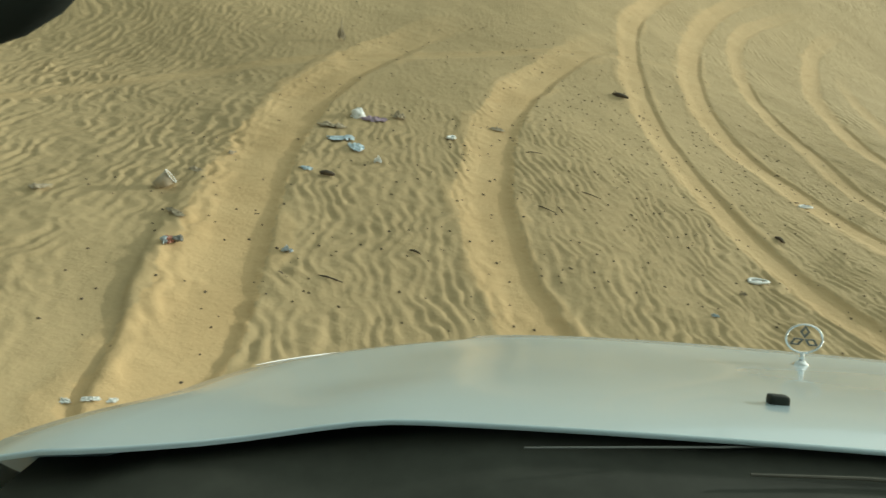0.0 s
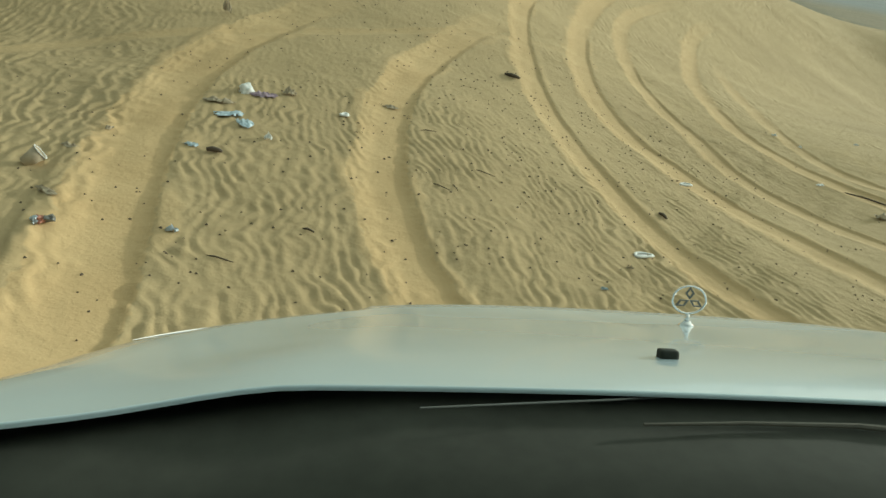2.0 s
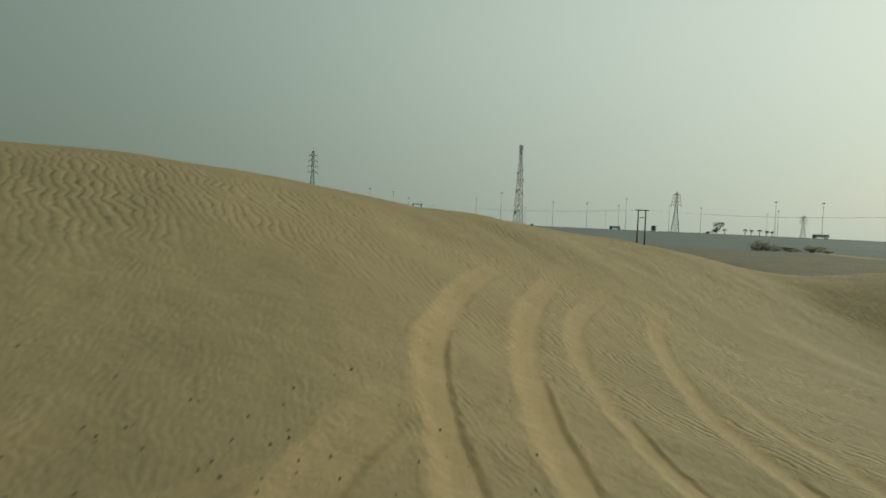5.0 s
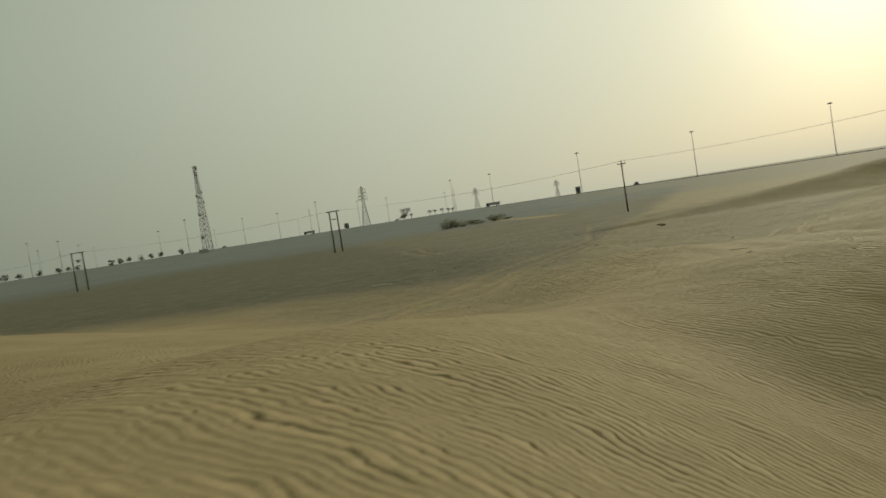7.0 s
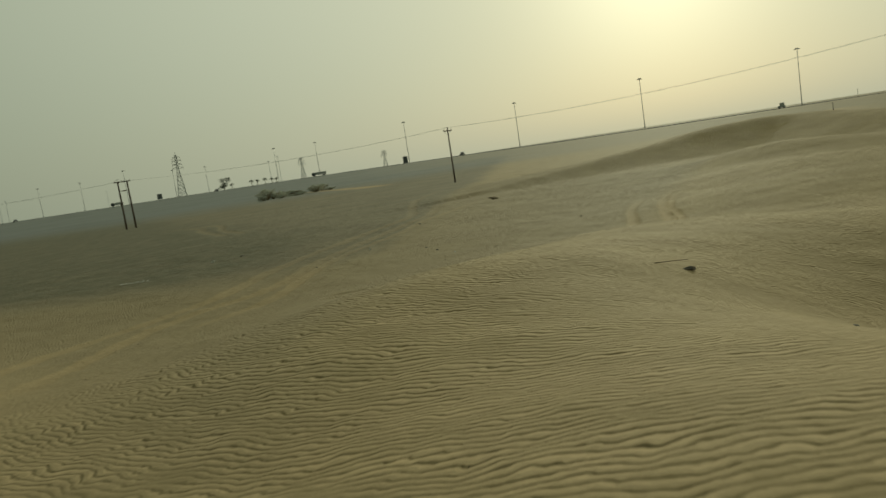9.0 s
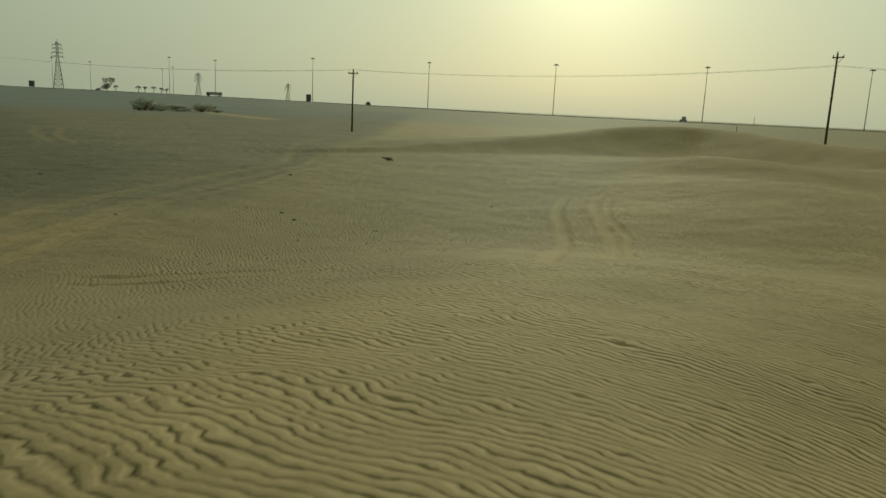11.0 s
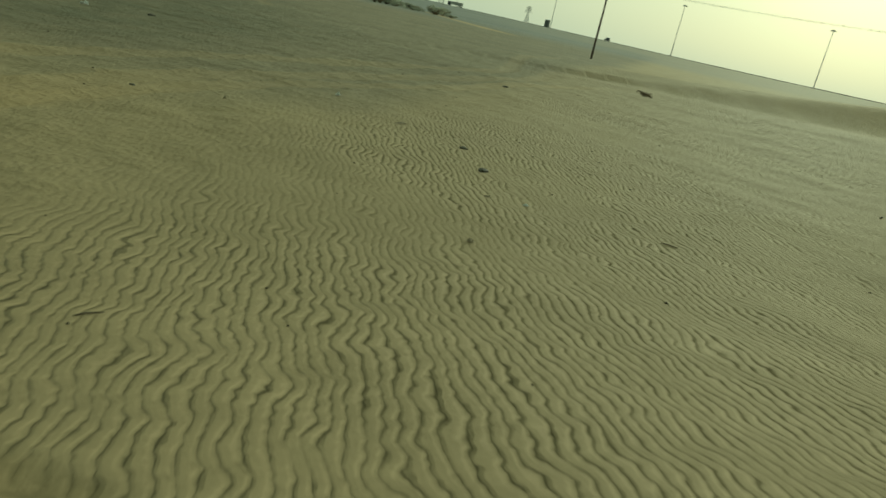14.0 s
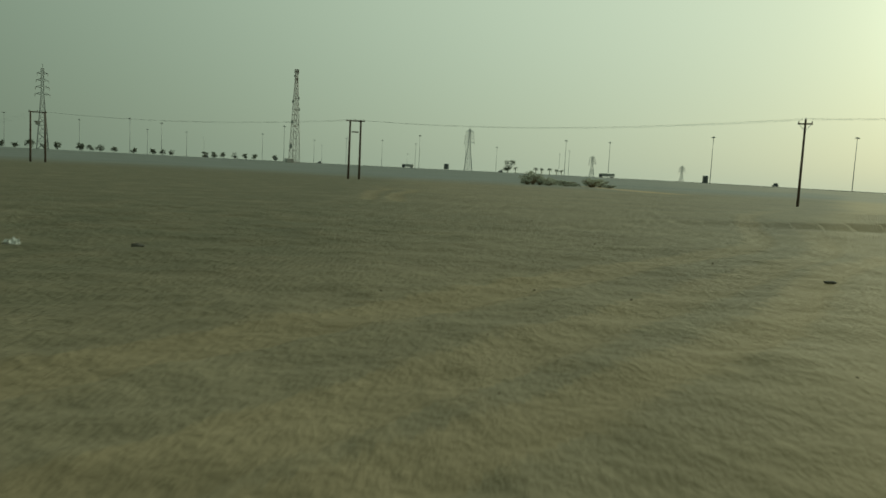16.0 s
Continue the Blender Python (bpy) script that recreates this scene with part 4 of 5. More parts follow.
# ---- road lamps ----
def road_lamp(rise):
    p = empty("road_lamp", Matrix(), "slim grey high road lamp with a flat head", "street lamp", "lamps along the far road")
    bm = bmesh.new()
    tube(bm, [(0, 0, -0.5), (0, 0, rise * 0.5), (0, 0, rise)], [0.30, 0.23, 0.16], 7)
    part("mast", bm, STEEL, p, "", True)
    bm = bmesh.new()
    lathe(bm, [(0.2, -0.4), (1.1, -0.25), (1.2, 0.1), (0.7, 0.4), (0.2, 0.5)], 10, "z")
    part("lamp_head", bm, STEEL, p, "", True, Matrix.Translation((0, 0, rise)))
    for k in range(6):
        bm = bmesh.new()
        q = math.pi / 3 * k
        box(bm, (-0.35, -0.3, -0.55), (0.35, 0.3, -0.15), 0.05)
        part("lantern", bm, STEEL, p, "", False, Matrix.Translation((1.35 * math.cos(q), 1.35 * math.sin(q), rise)) @ Matrix.Rotation(q, 4, "Z"))
    return p


LAMPS = [(-86.9, 927.8), (-32.1, 820.6), (-19.3, 1095.8), (-2.3, 879.6), (30.5, 1100.5), (65.7, 1326.8), (119.6, 997), (111.4, 765.4), (203.3, 1085.9), (264.1, 1328), (220.4, 958.5), (263.3, 942.1), (507.9, 1590.8), (324.1, 988), (254.2, 766.2), (363.5, 903.6), (418.6, 927.6), (573, 1031.1), (373, 665), (509.6, 892.6), (407, 639.1), (388, 470), (422, 373), (437, 268.5), (459.6, 170), (478, 80), (-150, 870), (-210, 930)]
first = road_lamp(35.0)
for k, (x, y) in enumerate(LAMPS):
    m = pose(x, y, floor_at(x, y), 0, 0, 13 * k)
    if k == 0:
        first.matrix_basis = m
    else:
        copy_thing(first, m)


# ---- road, signs, vehicles ----
def ribbon(name, points, half, thick, material, label, category):
    mid = spline(points, 12.0)
    bm = bmesh.new()
    rows = []
    for i, p in enumerate(mid):
        way = mid[min(i + 1, len(mid) - 1)] - mid[max(i - 1, 0)]
        side = np.array([way[1], -way[0]]) / np.hypot(*way)
        l, r = p + side * half, p - side * half
        z = max(floor_at(*l), floor_at(*r), floor_at(*p)) + thick
        rows.append([bm.verts.new((*l, z)), bm.verts.new((*r, z)), bm.verts.new((*r, z - 2.0)), bm.verts.new((*l, z - 2.0))])
    for a, b in zip(rows, rows[1:]):
        for k in range(4):
            bm.faces.new((a[k], a[(k + 1) % 4], b[(k + 1) % 4], b[k]))
    bmesh.ops.recalc_face_normals(bm, faces=bm.faces)
    return thing(name, bm, material, label, category, kind="structure")


ribbon("road", [(500, -80), (478, 60), (456, 170), (436, 270), (420, 372), (392, 475), (352, 610), (262, 735), (110, 790), (-30, 820), (-210, 850), (-400, 860)], 9.0, 0.25, ASPHALT, "distant dark asphalt highway on a low bank", "road")


def sign_board(x, y, turn, w, h, lift):
    p = empty("roadside_sign", pose(x, y, floor_at(x, y), 0, 0, turn), "dark roadside sign board seen from behind on two posts", "sign", "signs along the road")
    for side in (-1, 1):
        bm = bmesh.new()
        tube(bm, [(side * w * 0.3, 0, -0.3), (side * w * 0.3, 0, lift + h * 0.9)], 0.18, 6)
        part("post", bm, STEEL, p)
    bm = bmesh.new()
    box(bm, (-w / 2, 0.15, lift), (w / 2, 0.45, lift + h), 0.03)
    part("board", bm, BOARD, p)


sign_board(256.1, 689.2, -20, 4.6, 5.2, 0.6)
sign_board(448.3, 547.5, -38, 4.6, 6.6, 0.4)
sign_board(100, 742, -8, 2.6, 3.4, 0.8)


def lorry(x, y, turn, span):
    p = empty("lorry", pose(x, y, floor_at(x, y) + 0.25, 0, 0, turn), "pale box lorry with a dark cab on the road", "lorry", "vehicles on the road")
    bm = bmesh.new()
    box(bm, (-span / 2, -1.25, 1.1), (span / 2 - 3.2, 1.25, 3.7), 0.08)
    part("cargo_box", bm, TRUCKBODY, p)
    bm = bmesh.new()
    box(bm, (span / 2 - 2.9, -1.25, 0.7), (span / 2, 1.25, 3.5), 0.25)
    part("cab", bm, CABPAINT, p)
    for wx in (-span / 2 + 1.5, -span / 2 + 2.8, span / 2 - 1.5):
        for wy in (-1.1, 1.1):
            bm = bmesh.new()
            lathe(bm, [(0.05, -0.15), (0.5, -0.15), (0.5, 0.15), (0.05, 0.15)], 12)
            part("wheel", bm, RUBBER, p, "", True, Matrix.Translation((wx, wy, 0.5)) @ Matrix.Rotation(math.pi / 2, 4, "Z"))


def far_car(x, y, turn, tall=1.5, pale=False):
    p = empty("distant_car", pose(x, y, floor_at(x, y) + 0.25, 0, 0, turn), "pale van far off on the road" if pale else "dark car far off on the road", "car", "vehicles on the road")
    paint = TRUCKBODY if pale else CABPAINT
    bm = bmesh.new()
    box(bm, (-2.2, -0.9, 0.35), (2.2, 0.9, 0.55 + tall * 0.3), 0.15)
    part("body", bm, paint, p)
    bm = bmesh.new()
    box(bm, (-1.6, -0.8, 0.5 + tall * 0.3), (1.0, 0.8, 0.35 + tall), 0.3)
    part("cabin", bm, paint, p)
    for wx in (-1.3, 1.35):
        for wy in (-0.8, 0.8):
            bm = bmesh.new()
            lathe(bm, [(0.05, -0.1), (0.35, -0.1), (0.35, 0.1), (0.05, 0.1)], 12)
            part("wheel", bm, RUBBER, p, "", True, Matrix.Translation((wx, wy, 0.35)) @ Matrix.Rotation(math.pi / 2, 4, "Z"))


lorry(366, 578, 112, 15)
lorry(236, 748, 150, 12)
for x, y, turn, tall in ((408, 425, 105, 2.2), (150, 779, 165, 1.7), (40, 805, 170, 1.9), (310, 680, 125, 1.6)):
    far_car(x, y, turn, tall)
far_car(452, 179.4, 98, 3.0, True)


def marker_post(x, y, rise):
    p = empty("marker_post", at(x, y, 0, 0.2), "thin dark post standing in sand", "post", "posts beyond the far dune")
    bm = bmesh.new()
    tube(bm, [(0, 0, 0), (0, 0, rise * 0.9)], [0.11, 0.09], 8)
    part("shaft", bm, WOOD, p)
    bm = bmesh.new()
    lathe(bm, [(0.005, rise + 0.05), (0.10, rise), (0.13, rise * 0.9), (0.005, rise * 0.9)], 10, "z")
    part("cap", bm, WOOD, p, "", True)


marker_post(205.6, 59.2, 3.2)
marker_post(425.0, 126.0, 5.0)


# ---- trees and scrub ----
def leaf_clump(bm, centre, spread_m, count, size, rng):
    for _ in range(count):
        while True:
            q = Vector((rng.uniform(-1, 1), rng.uniform(-1, 1), rng.uniform(-1, 1)))
            if q.length < 1:
                break
        c = Vector(centre) + Vector((q.x * spread_m[0], q.y * spread_m[1], q.z * spread_m[2]))
        a = Vector((rng.uniform(-1, 1), rng.uniform(-1, 1), rng.uniform(-1, 1))).normalized()
        b = a.orthogonal().normalized()
        s = size * rng.uniform(0.6, 1.3)
        v = [bm.verts.new(c + a * s * i + b * s * 0.55 * j) for i, j in ((-1, 0), (0, -1), (1, 0), (0, 1))]
        bm.faces.new(v)


def round_tree(x, y, rise, seed, name="roadside_tree"):
    rng = random.Random(seed)
    p = empty(name, pose(x, y, floor_at(x, y) - 0.1, 0, 0, seed * 37), "round grey-green roadside tree", "tree", "trees along the road")
    bm = bmesh.new()
    tube(bm, [(0, 0, -0.2), (0.1, 0.05, rise * 0.25), (0.0, 0.1, rise * 0.55)], [0.22, 0.17, 0.1], 7)
    for k in range(4):
        q = 1.57 * k + rng.random()
        tube(bm, [(0.05, 0.05, rise * 0.3), (math.cos(q) * rise * 0.18, math.sin(q) * rise * 0.18, rise * 0.55)], [0.1, 0.04], 5)
    part("trunk", bm, BARK, p)
    bm = bmesh.new()
    for k in range(13):
        q, r = 0.7 * k, rise * rng.uniform(0.08, 0.42)
        leaf_clump(bm, (math.cos(q) * r, math.sin(q) * r, rise * rng.uniform(0.24, 0.82)), (rise * 0.21, rise * 0.21, rise * 0.17), 42, rise * 0.055, rng)
    part("crown", bm, LEAF, p)


def palm(x, y, rise, seed):
    rng = random.Random(seed)
    p = empty("date_palm", pose(x, y, floor_at(x, y) - 0.1, 0, 0, seed * 31), "date palm with drooping fronds beside the road", "palm", "palms along the road")
    bm = bmesh.new()
    tube(bm, [(0, 0, -0.2), (0.1, 0, rise * 0.35), (0.12, 0.05, rise * 0.68)], [0.3, 0.24, 0.22], 8)
    part("trunk", bm, BARK, p)
    for k in range(13):
        q, up = 2.4 * k, rng.uniform(0.1, 1.0)
        bm = bmesh.new()
        last = None
        for j in range(7):
            t = j / 6
            r = rise * 0.36 * t
            z = rise * (0.68 + 0.30 * up * t - 0.38 * t * t)
            c = Vector((math.cos(q) * r + 0.12, math.sin(q) * r, z))
            w = Vector((-math.sin(q), math.cos(q), -0.35)) * rise * 0.055 * math.sin(math.pi * (0.12 + 0.86 * t))
            v = (bm.verts.new(c - w), bm.verts.new(c + Vector((0, 0, 0.05))), bm.verts.new(c + Vector((-w.x, -w.y, w.z)) * -1))
            if last:
                bm.faces.new((last[0], last[1], v[1], v[0]))
                bm.faces.new((last[1], last[2], v[2], v[1]))
            last = v
        part("frond", bm, PALM, p)


for k, (x, y, rise) in enumerate(((-224.7, 732.5, 3.5), (-216.2, 735.1, 3.5), (-200.4, 739.4, 3.6), (-189.3, 742.3, 3.5), (-179.3, 744.7, 6.0), (-165.8, 747.8, 3.5), (-155.9, 749.9, 4.8), (-145.1, 752.0, 3.5), (-133.1, 754.1, 3.5), (-122.5, 755.9, 3.5), (-110.9, 757.6, 5.4), (-100.5, 759.0, 3.5), (-90.0, 760.2, 4.2), (-70.9, 762.1, 4.5), (-63.6, 762.7, 3.5), (-55.4, 763.3, 4.2), (-43.5, 764.0, 3.5), (-26.7, 764.7, 3.5), (-10.2, 765.0, 3.5), (-2.0, 765.0, 3.5), (6.1, 764.9, 3.5), (36.6, 763.9, 3.5), (44.9, 763.4, 3.5), (53.1, 762.8, 3.5), (63.8, 761.9, 3.5), (73.3, 761.0, 3.5), (82.2, 760.0, 3.5), (101.3, 757.5, 3.5), (283, 607.6, 6.5))):
    round_tree(x, y, rise * 1.85, 11 + k)
for k, (x, y, rise) in enumerate(((289.6, 605, 5.5), (306, 598.6, 6), (311, 596.8, 5.5), (317.6, 594.3, 6), (323.2, 592, 5.5), (327, 590, 5))):
    palm(x, y, rise * 1.3, 3 + k)


def scrub(x, y, w, h, seed, label="low grey-green desert bush", leaf=None):
    rng = random.Random(seed)
    p = empty("desert_bush", pose(x, y, floor_at(x, y) - 0.05, 0, 0, seed * 53), label, "bush", "bushes on the plain")
    bm = bmesh.new()
    for k in range(11):
        q = 2.4 * k
        tube(bm, [(0, 0, -0.05), (math.cos(q) * w * 0.2, math.sin(q) * w * 0.2, h * 0.5), (math.cos(q) * w * 0.42, math.sin(q) * w * 0.42, h * rng.uniform(0.5, 0.95))], [0.02 * w, 0.012 * w, 0.004 * w], 5)
    part("stems", bm, BRUSH, p)
    bm = bmesh.new()
    for k in range(14):
        q, r = 1.1 * k, w * rng.uniform(0.05, 0.45)
        leaf_clump(bm, (math.cos(q) * r, math.sin(q) * r, h * rng.uniform(0.3, 0.8)), (w * 0.15, w * 0.15, h * 0.22), 34, w * 0.035, rng)
    part("crown", bm, leaf or SCRUB, p)


for k, (x, y, w, h) in enumerate(((81, 171, 4.5, 2.8), (84, 173, 4.0, 1.9), (90, 180, 5.5, 1.4), (96.6, 169.4, 4.2, 2.0), (99, 172, 3.5, 1.7), (104, 177, 4.0, 1.8), (78, 168, 3.0, 1.2), (102, 192, 6.0, 1.0), (92, 186, 5.0, 0.9), (86.5, 172.5, 3.6, 1.0), (89.5, 169, 3.2, 0.65), (93, 171.5, 2.6, 0.9), (83, 166.5, 2.8, 0.8), (101.5, 168.5, 2.6, 0.7))):
    scrub(x, y, w * 1.5, h * 1.25, 70 + k)
scrub(20.6, 21.6, 0.95, 0.33, 91, "dry brown tumbled shrub on sand", BRUSH)


# ---- litter on the sand ----
def crumple(size, seed, flat=0.5, knots=3):
    """A crushed sheet or lump: a ball pushed about by noise."""
    bm = bmesh.new()
    bmesh.ops.create_icosphere(bm, subdivisions=3, radius=1)
    for v in bm.verts:
        c = v.co.copy()
        k = 1 + 0.55 * noise.noise(c * knots * 0.6 + Vector((seed * 3.1, 0, 0))) + 0.28 * noise.noise(c * knots * 1.9 + Vector((0, seed * 1.7, 0)))
        v.co = Vector((c.x * size[0] * k, c.y * size[1] * k, max(c.z * size[2] * k * (1 if c.z > 0 else flat), -0.3 * size[2])))
    return bm


def film(size, seed):
    """A torn, creased sheet of film or paper with a ragged outline."""
    rng = random.Random(seed * 7 + 1)
    nx, ny = 11, 9
    bm = bmesh.new()
    grid = []
    for i in range(nx):
        row = []
        for j in range(ny):
            u, v = 2 * i / (nx - 1) - 1, 2 * j / (ny - 1) - 1
            c = Vector((u * 1.7 + seed * 2.3, v * 1.7, seed * 0.7))
            ragged = 1 + 0.35 * noise.noise(c * 1.6)
            fold = abs(noise.noise(c * 1.1)) * 1.5 + abs(noise.noise(c * 2.6)) * 0.8 + 0.1
            x, y = u * (1 - 0.25 * v * v) * ragged, v * (1 - 0.25 * u * u) * ragged
            row.append(bm.verts.new((x * size[0], y * size[1], 1.7 * size[2] * fold * (1.15 - 0.75 * max(abs(u), abs(v))) + rng.uniform(0, 0.1) * size[2])))
        grid.append(row)
    for i in range(nx - 1):
        for j in range(ny - 1):
            rim = i in (0, nx - 2) or j in (0, ny - 2)
            if rim and rng.random() < 0.35:
                continue
            a, b, c, d = grid[i][j], grid[i + 1][j], grid[i + 1][j + 1], grid[i][j + 1]
            if (i + j) % 2:
                bm.faces.new((a, b, c))
                bm.faces.new((a, c, d))
            else:
                bm.faces.new((a, b, d))
                bm.faces.new((b, c, d))
    bmesh.ops.delete(bm, geom=[v for v in bm.verts if not v.link_faces], context="VERTS")
    under = bmesh.ops.extrude_face_region(bm, geom=list(bm.faces))["geom"]
    for v in under:
        if isinstance(v, bmesh.types.BMVert):
            v.co.z += 0.0015
    return bm


def litter(name, x, y, size, material, seed, label, category="litter", turn=0.0):
    sheet = name != "stone" and seed != 1
    return thing(name, film(size, seed) if sheet else crumple(size, seed), material, label, category, "litter on the sand", not sheet, at(x, y, turn, 0.002 if sheet else -0.1 * size[2]))


litter("plastic_bag", -44.29, -47.75, (0.055, 0.045, 0.05), WHITE, 1, "crumpled white plastic bag on sand", "plastic bag")
litter("wrapper", -44.16, -47.75, (0.09, 0.045, 0.018), MAUVE, 2, "faded purple crumpled wrapper on sand", "wrapper", 20)
litter("wrapper", -44.01, -47.62, (0.05, 0.04, 0.03), CARD, 3, "weathered brown paper scrap", "wrapper")
litter("plastic_bag", -44.27, -48.19, (0.10, 0.05, 0.015), BLUE, 4, "torn blue-grey plastic bag half buried", "plastic bag", 30)
litter("plastic_bag", -44.14, -48.29, (0.05, 0.10, 0.016), BLUE, 5, "torn blue-grey plastic bag half buried", "plastic bag", 25)
litter("wrapper", -44.39, -48.02, (0.10, 0.04, 0.018), CARD, 6, "weathered brown paper scrap", "wrapper", 15)
litter("wrapper", -43.95, -48.46, (0.026, 0.022, 0.028), WHITE, 8, "small white scrap of plastic", "wrapper")
litter("plastic_bag", -44.31, -48.78, (0.045, 0.03, 0.012), BLUE, 10, "torn blue-grey plastic bag half buried", "plastic bag")
litter("wrapper", -45.46, -49.6, (0.055, 0.035, 0.012), CARD, 11, "weathered brown paper scrap", "wrapper", 40)
litter("wrapper", -44.8, -48.73, (0.02, 0.03, 0.014), CARD, 12, "weathered brown paper scrap", "wrapper")
litter("wrapper", -44.87, -49.06, (0.05, 0.022, 0.014), CARD, 13, "weathered brown paper scrap", "wrapper", -20)
litter("wrapper", -44.71, -49.61, (0.075, 0.02, 0.014), CARD, 14, "weathered brown paper scrap", "wrapper", -30)
litter("wrapper", -44.94, -46.04, (0.04, 0.03, 0.09), CARD, 15, "upright weathered cardboard scrap", "cardboard")
litter("wrapper", -41.7, -48.89, (0.022, 0.014, 0.012), CARD, 17, "weathered brown paper scrap", "wrapper")
litter("wrapper", -44.38, -51.01, (0.03, 0.014, 0.005), WHITE, 18, "small white scrap of plastic", "wrapper", 0)
litter("wrapper", -44.30, -50.98, (0.035, 0.014, 0.005), WHITE, 78, "small white scrap of plastic", "wrapper", 20)
litter("wrapper", -44.24, -50.95, (0.02, 0.014, 0.005), WHITE, 138, "small white scrap of plastic", "wrapper", 40)
litter("wrapper", -41.91, -49.24, (0.02, 0.012, 0.01), BLUE, 19, "small blue scrap of plastic", "wrapper")
litter("wrapper", -43.31, -47.37, (0.07, 0.03, 0.012), CARD, 22, "weathered brown paper scrap", "wrapper")
litter("wrapper", -44.09, -49.68, (0.03, 0.02, 0.016), TIN, 23, "small crushed foil scrap", "wrapper")
for x, y, size, seed in ((-39.13, -44.39, 0.035, 51), (-38.95, -44.7, 0.025, 52), (-37.92, -43.92, 0.03, 53)):
    litter("wrapper", x, y, (size, size * 0.7, size * 0.5), WHITE, seed, "small white scrap of plastic", "wrapper", seed * 20)
litter("wrapper", -39.16, -46.95, (0.09, 0.05, 0.03), CARD, 54, "weathered brown paper scrap", "wrapper", 25)
litter("wrapper", -39.4, -46.25, (0.06, 0.025, 0.014), WHITE, 55, "small white scrap of plastic", "wrapper", 35)
for k in range(7):
    litter("plastic_bag", -14.5 + 0.2 * k, 18.35 - 0.12 * k + 0.1 * math.sin(5 * k), (0.10 + 0.02 * (k % 3), 0.06, 0.03), WHITE, 80 + k, "crumpled white plastic bag on sand", "plastic bag", 40 * k)
litter("stone", -3.85, 3.3, (0.075, 0.053, 0.035), STONE, 24, "dark weathered stone on sand", "stone")
litter("stone", -4.4, 1.85, (0.112, 0.068, 0.042), STONE, 25, "dark weathered stone on sand", "stone", 30)
litter("wrapper", -5.3, 0.45, (0.05, 0.03, 0.02), CARD, 26, "weathered brown paper scrap", "wrapper")
litter("plastic_bag", -4.85, 0.1, (0.05, 0.035, 0.025), WHITE, 27, "crumpled white plastic bag on sand", "plastic bag")
litter("wrapper", -6.83, -1.37, (0.05, 0.04, 0.035), CARD, 28, "weathered brown paper scrap", "wrapper")
litter("plastic_bag", -4.58, 7.3, (0.06, 0.05, 0.05), WHITE, 29, "crumpled white plastic bag on sand", "plastic bag")
litter("plastic_bag", -7.88, 20.3, (0.14, 0.10, 0.09), WHITE, 30, "crumpled white plastic bag on sand", "plastic bag")
litter("stone", -5.8, 20.2, (0.120, 0.090, 0.063), STONE, 31, "dark weathered stone on sand", "stone")
litter("wrapper", -4.24, 5.0, (0.13, 0.05, 0.03), CARD, 32, "weathered brown paper scrap", "wrapper", 20)
litter("wrapper", -7.64, 5.4, (0.03, 0.03, 0.04), CARD, 33, "weathered brown paper scrap", "wrapper")
litter("stone", -9.09, 5.84, (0.045, 0.038, 0.028), STONE, 34, "dark weathered stone on sand", "stone")
litter("stone", -20.49, -23.39, (0.075, 0.05, 0.04), STONE, 37, "dark weathered stone on sand", "stone")
litter("stone", 6.3, 15.6, (0.120, 0.075, 0.042), STONE, 38, "dark weathered stone on sand", "stone")


def cup(x, y, turn, tilt):
    p = empty("disposable_cup", at(x, y, turn, 0.004) @ pose(0, 0, 0.03, tilt, 0, 0), "empty pale disposable cup lying on sand", "cup", "litter on the sand")
    bm = bmesh.new()
    lathe(bm, [(0.03, -0.045), (0.042, 0.05), (0.040, 0.05), (0.028, -0.041), (0.002, -0.041), (0.002, -0.045)], 22, "z")
    part("wall", bm, CARD, p, "", True)
    bm = bmesh.new()
    lathe(bm, [(0.040, 0.048), (0.045, 0.050), (0.045, 0.054), (0.040, 0.054)], 22, "z")
    part("rim", bm, WHITE, p, "", True)


cup(-44.93, -49.32, 120, 52)


def can(x, y, turn):
    """A trodden tin: creased wall bands in faded print, with both ends squeezed flat."""
    p = empty("crushed_can", at(x, y, turn, 0.0) @ pose(0, 0, 0.017, 0, 90, 0), "small crushed drinks can with faded print on sand", "can", "litter on the sand")
    bands = (("wall", (-0.046, -0.022), TIN, "bare crumpled metal"), ("wall", (-0.022, 0.004), PRINT, "faded red print"), ("wall", (0.004, 0.046), DULL, "dull grey print"))
    for name, (lo, hi), material, label in bands:
        bm = bmesh.new()
        lathe(bm, [(0.004 if lo < -0.04 else 0.02, lo), (0.025, lo + 0.004), (0.019, (lo + hi) / 2), (0.025, hi - 0.004), (0.004 if hi > 0.04 else 0.02, hi)], 16, "z")
        for v in bm.verts:
            v.co += 0.014 * noise.noise_vector(v.co * 46)
            v.co.x *= 0.62
        part(name, bm, material, p, label)


can(-44.58, -49.89, 40)


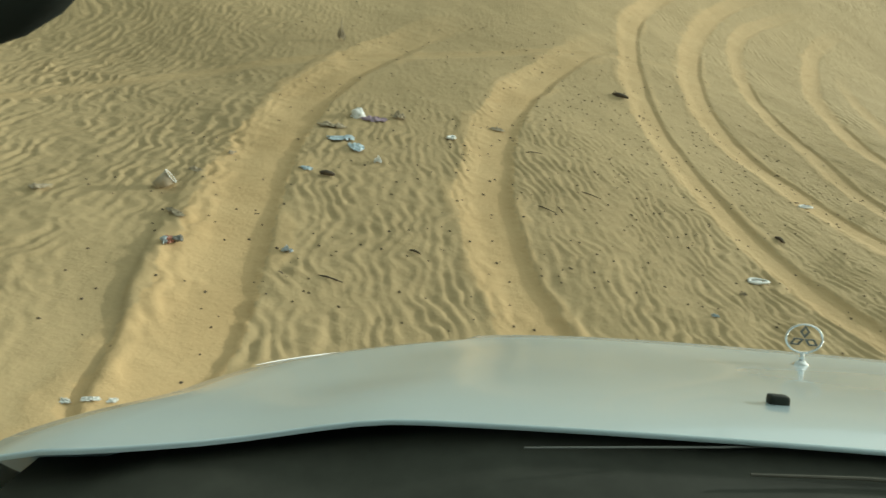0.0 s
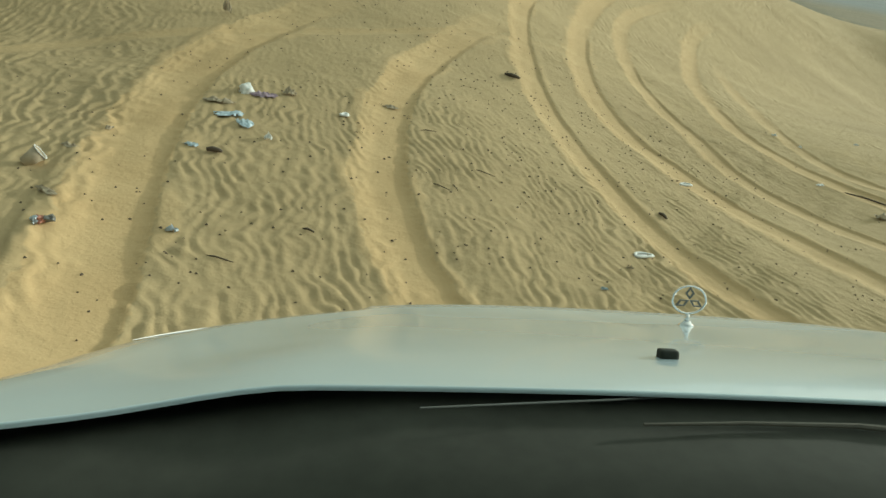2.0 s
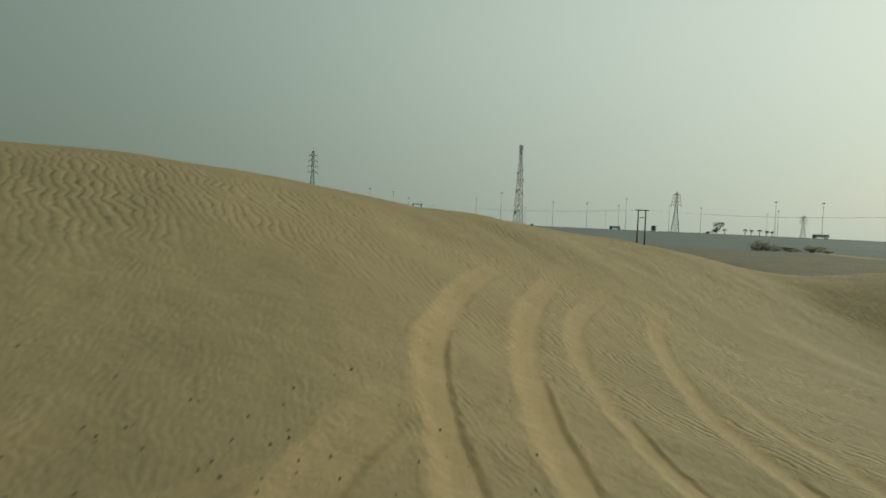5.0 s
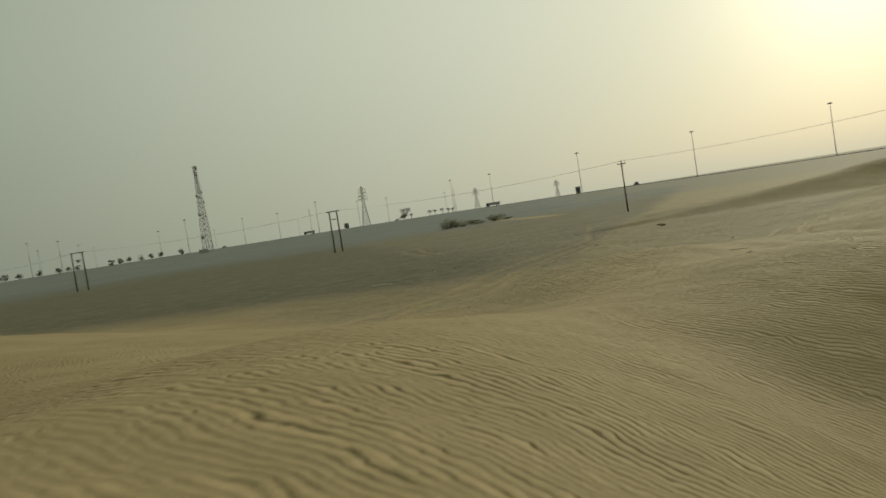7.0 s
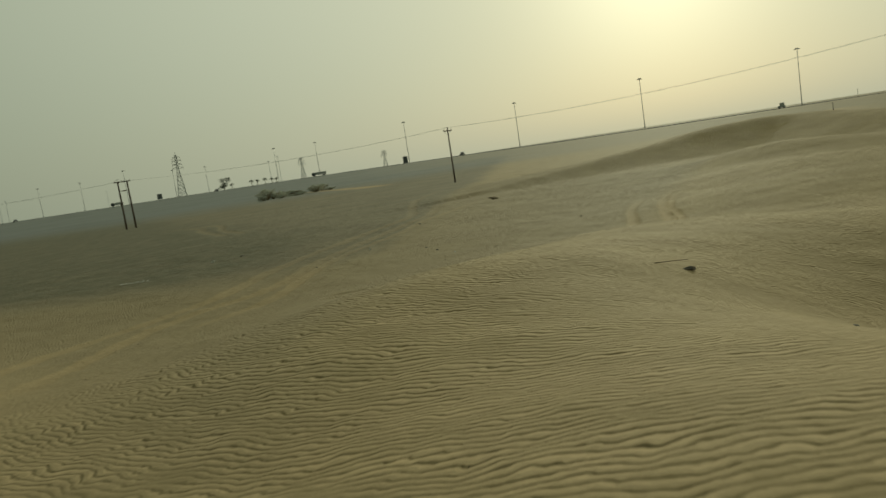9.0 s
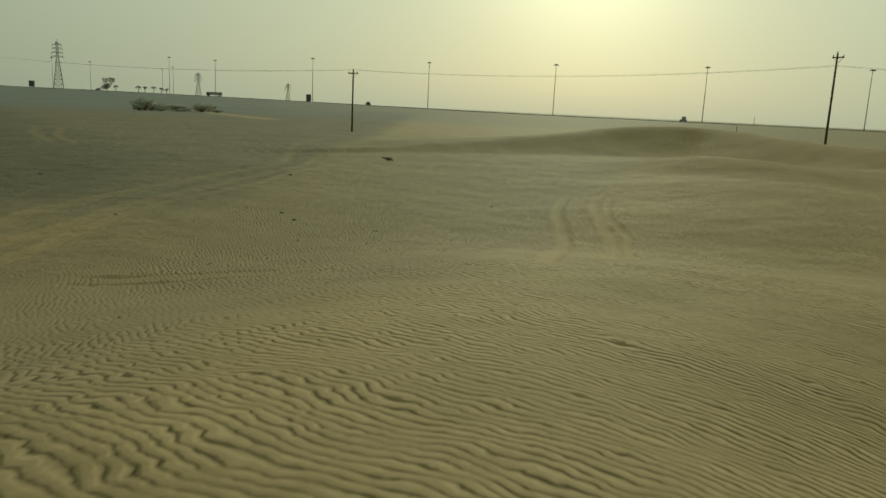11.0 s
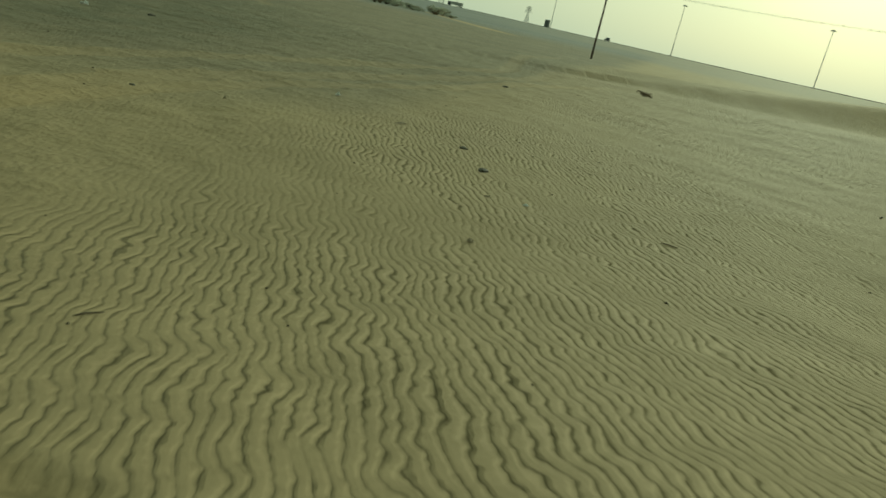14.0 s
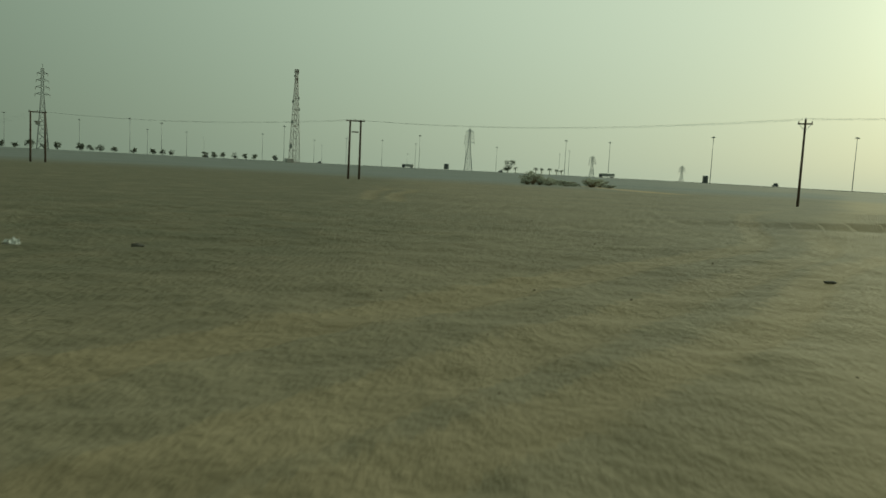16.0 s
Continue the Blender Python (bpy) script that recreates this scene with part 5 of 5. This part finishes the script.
def ring_scrap(x, y, turn, a, b):
    """A flattened sole-like ring of pale plastic."""
    bm = bmesh.new()
    n1, n2 = 30, 6
    made = []
    for i in range(n1):
        q = 2 * math.pi * i / n1
        wob = 1 + 0.12 * math.sin(3 * q + x)
        made.append([bm.verts.new(((a + 0.011 * math.cos(w)) * math.cos(q) * wob, (b + 0.011 * math.cos(w)) * math.sin(q) * wob, 0.008 + 0.008 * math.sin(w))) for w in (2 * math.pi * k / n2 for k in range(n2))])
    for i in range(n1):
        for k in range(n2):
            bm.faces.new((made[i][k], made[i][(k + 1) % n2], made[(i + 1) % n1][(k + 1) % n2], made[(i + 1) % n1][k]))
    middle = [m[3] for m in made]
    bm.faces.new(middle)
    return thing("sole_ring", bm, WHITE, "pale flattened sole-like plastic ring on sand", "sole", "litter on the sand", True, at(x, y, turn, -0.003))


ring_scrap(-41.58, -48.68, 20, 0.06, 0.028)
ring_scrap(-40.92, -47.15, 20, 0.05, 0.022)

# small whitish round scrap, given the same ring form
ring_scrap(-43.59, -47.77, 70, 0.034, 0.022)


def stick(x, y, turn, span, r, label="thin dark dry stick on sand", bend=0.05):
    bm = bmesh.new()
    tube(bm, [(-span / 2, 0, 0), (-span * 0.15, bend * span, 0.006), (span * 0.2, bend * span * 0.4, 0.004), (span / 2, -bend * span * 0.5, 0.002)], [r * 0.7, r, r * 0.9, r * 0.5], 6)
    return thing("stick", bm, BRUSH if "branch" in label else CARD if "pale" in label else TWIG, label, "stick", "sticks on the sand", True, at(x, y, turn, -r * 0.8))


stick(-42.32, -45.73, -35, 0.17, 0.02, "short dark chunk of driftwood on sand")
stick(-43.83, -49.81, -8, 0.15, 0.004)
stick(-43.5, -49.39, -20, 0.07, 0.006)
stick(-44.17, -48.8, 0, 0.09, 0.016, "dark curled dry leaf on sand")
stick(-42.87, -48.54, -30, 0.16, 0.003)
stick(-42.78, -48.49, -65, 0.13, 0.003)
stick(-41.3, -47.99, -70, 0.10, 0.012, "short dark chunk of driftwood on sand")
stick(-42.6, -48.18, -25, 0.18, 0.003)
stick(-43.0, -47.7, 15, 0.12, 0.003)
stick(-39.04, -46.46, -35, 0.42, 0.008)
stick(-3.53, -1.46, -60, 0.22, 0.012, "pale broken stick on sand")
stick(-18.38, -19.62, -46, 1.02, 0.007, "weathered branch half buried on the dune")
litter("stone", -18.05, -20.02, (0.11, 0.07, 0.05), STONE, 39, "dark clod of earth on the dune", "clod", -40)
stick(5.6, 0.3, 20, 0.32, 0.02)
stick(-11.0, -3.0, 10, 0.2, 0.006)


def pebbles(name, boxes, seed, label):
    """Dark droppings and pebbles strewn over the sand, too many to count."""
    rng = random.Random(seed)
    verts, faces = [], []
    for cx, cy, rx, ry, count, small, large in boxes:
        for _ in range(count):
            x, y = rng.gauss(cx, rx), rng.gauss(cy, ry)
            r = rng.uniform(small, large)
            z = floor_at(x, y) + r * 0.35
            turn = rng.uniform(0, 6.3)
            b = len(verts)
            for k in range(6):
                q = turn + math.pi / 3 * k
                rr = r * rng.uniform(0.75, 1.2) * (1.35 if k % 3 == 0 else 1.0)
                verts.append((x + rr * math.cos(q), y + rr * math.sin(q), z - r * 0.3))
            for k in range(3):
                q = turn + 2.1 * k
                verts.append((x + r * 0.45 * math.cos(q), y + r * 0.45 * math.sin(q), z + r * 0.55))
            for k in range(3):
                faces += [(b + 2 * k, b + 2 * k + 1, b + 6 + k), (b + 2 * k + 1, b + (2 * k + 2) % 6, b + 6 + k), (b + (2 * k + 2) % 6, b + 6 + (k + 1) % 3, b + 6 + k)]
            faces.append((b + 6, b + 7, b + 8))
    me = bpy.data.meshes.new(name)
    me.from_pydata(verts, [], faces)
    me.materials.append(DROP)
    return tagged(new(name, me), label, "pebbles", kind="stuff")


pebbles("pebbles", [(-42.6, -47.6, 1.0, 1.6, 380, 0.0035, 0.0085), (-41.2, -47.0, 0.9, 1.4, 200, 0.0035, 0.0085), (-43.8, -48.2, 0.9, 1.6, 110, 0.0035, 0.008), (-44.6, -49.6, 0.5, 0.8, 25, 0.0035, 0.008), (-43.2, -45.6, 1.2, 0.8, 90, 0.005, 0.011), (-40.8, -47.4, 0.7, 0.8, 90, 0.0035, 0.008), (-44.0, -49.8, 0.5, 0.5, 25, 0.004, 0.009), (-45.2, -46.8, 0.9, 1.0, 50, 0.003, 0.007)], 5, "scattered dark droppings and pebbles on sand")
pebbles("plain_pebbles", [(-5, 4, 5, 6, 70, 0.004, 0.012), (4, 10, 9, 10, 80, 0.006, 0.022), (-14, 10, 9, 10, 70, 0.006, 0.022), (10, -2, 10, 6, 40, 0.006, 0.02), (-22, -24, 5, 4, 10, 0.004, 0.01)], 6, "scattered dark stones on the plain")
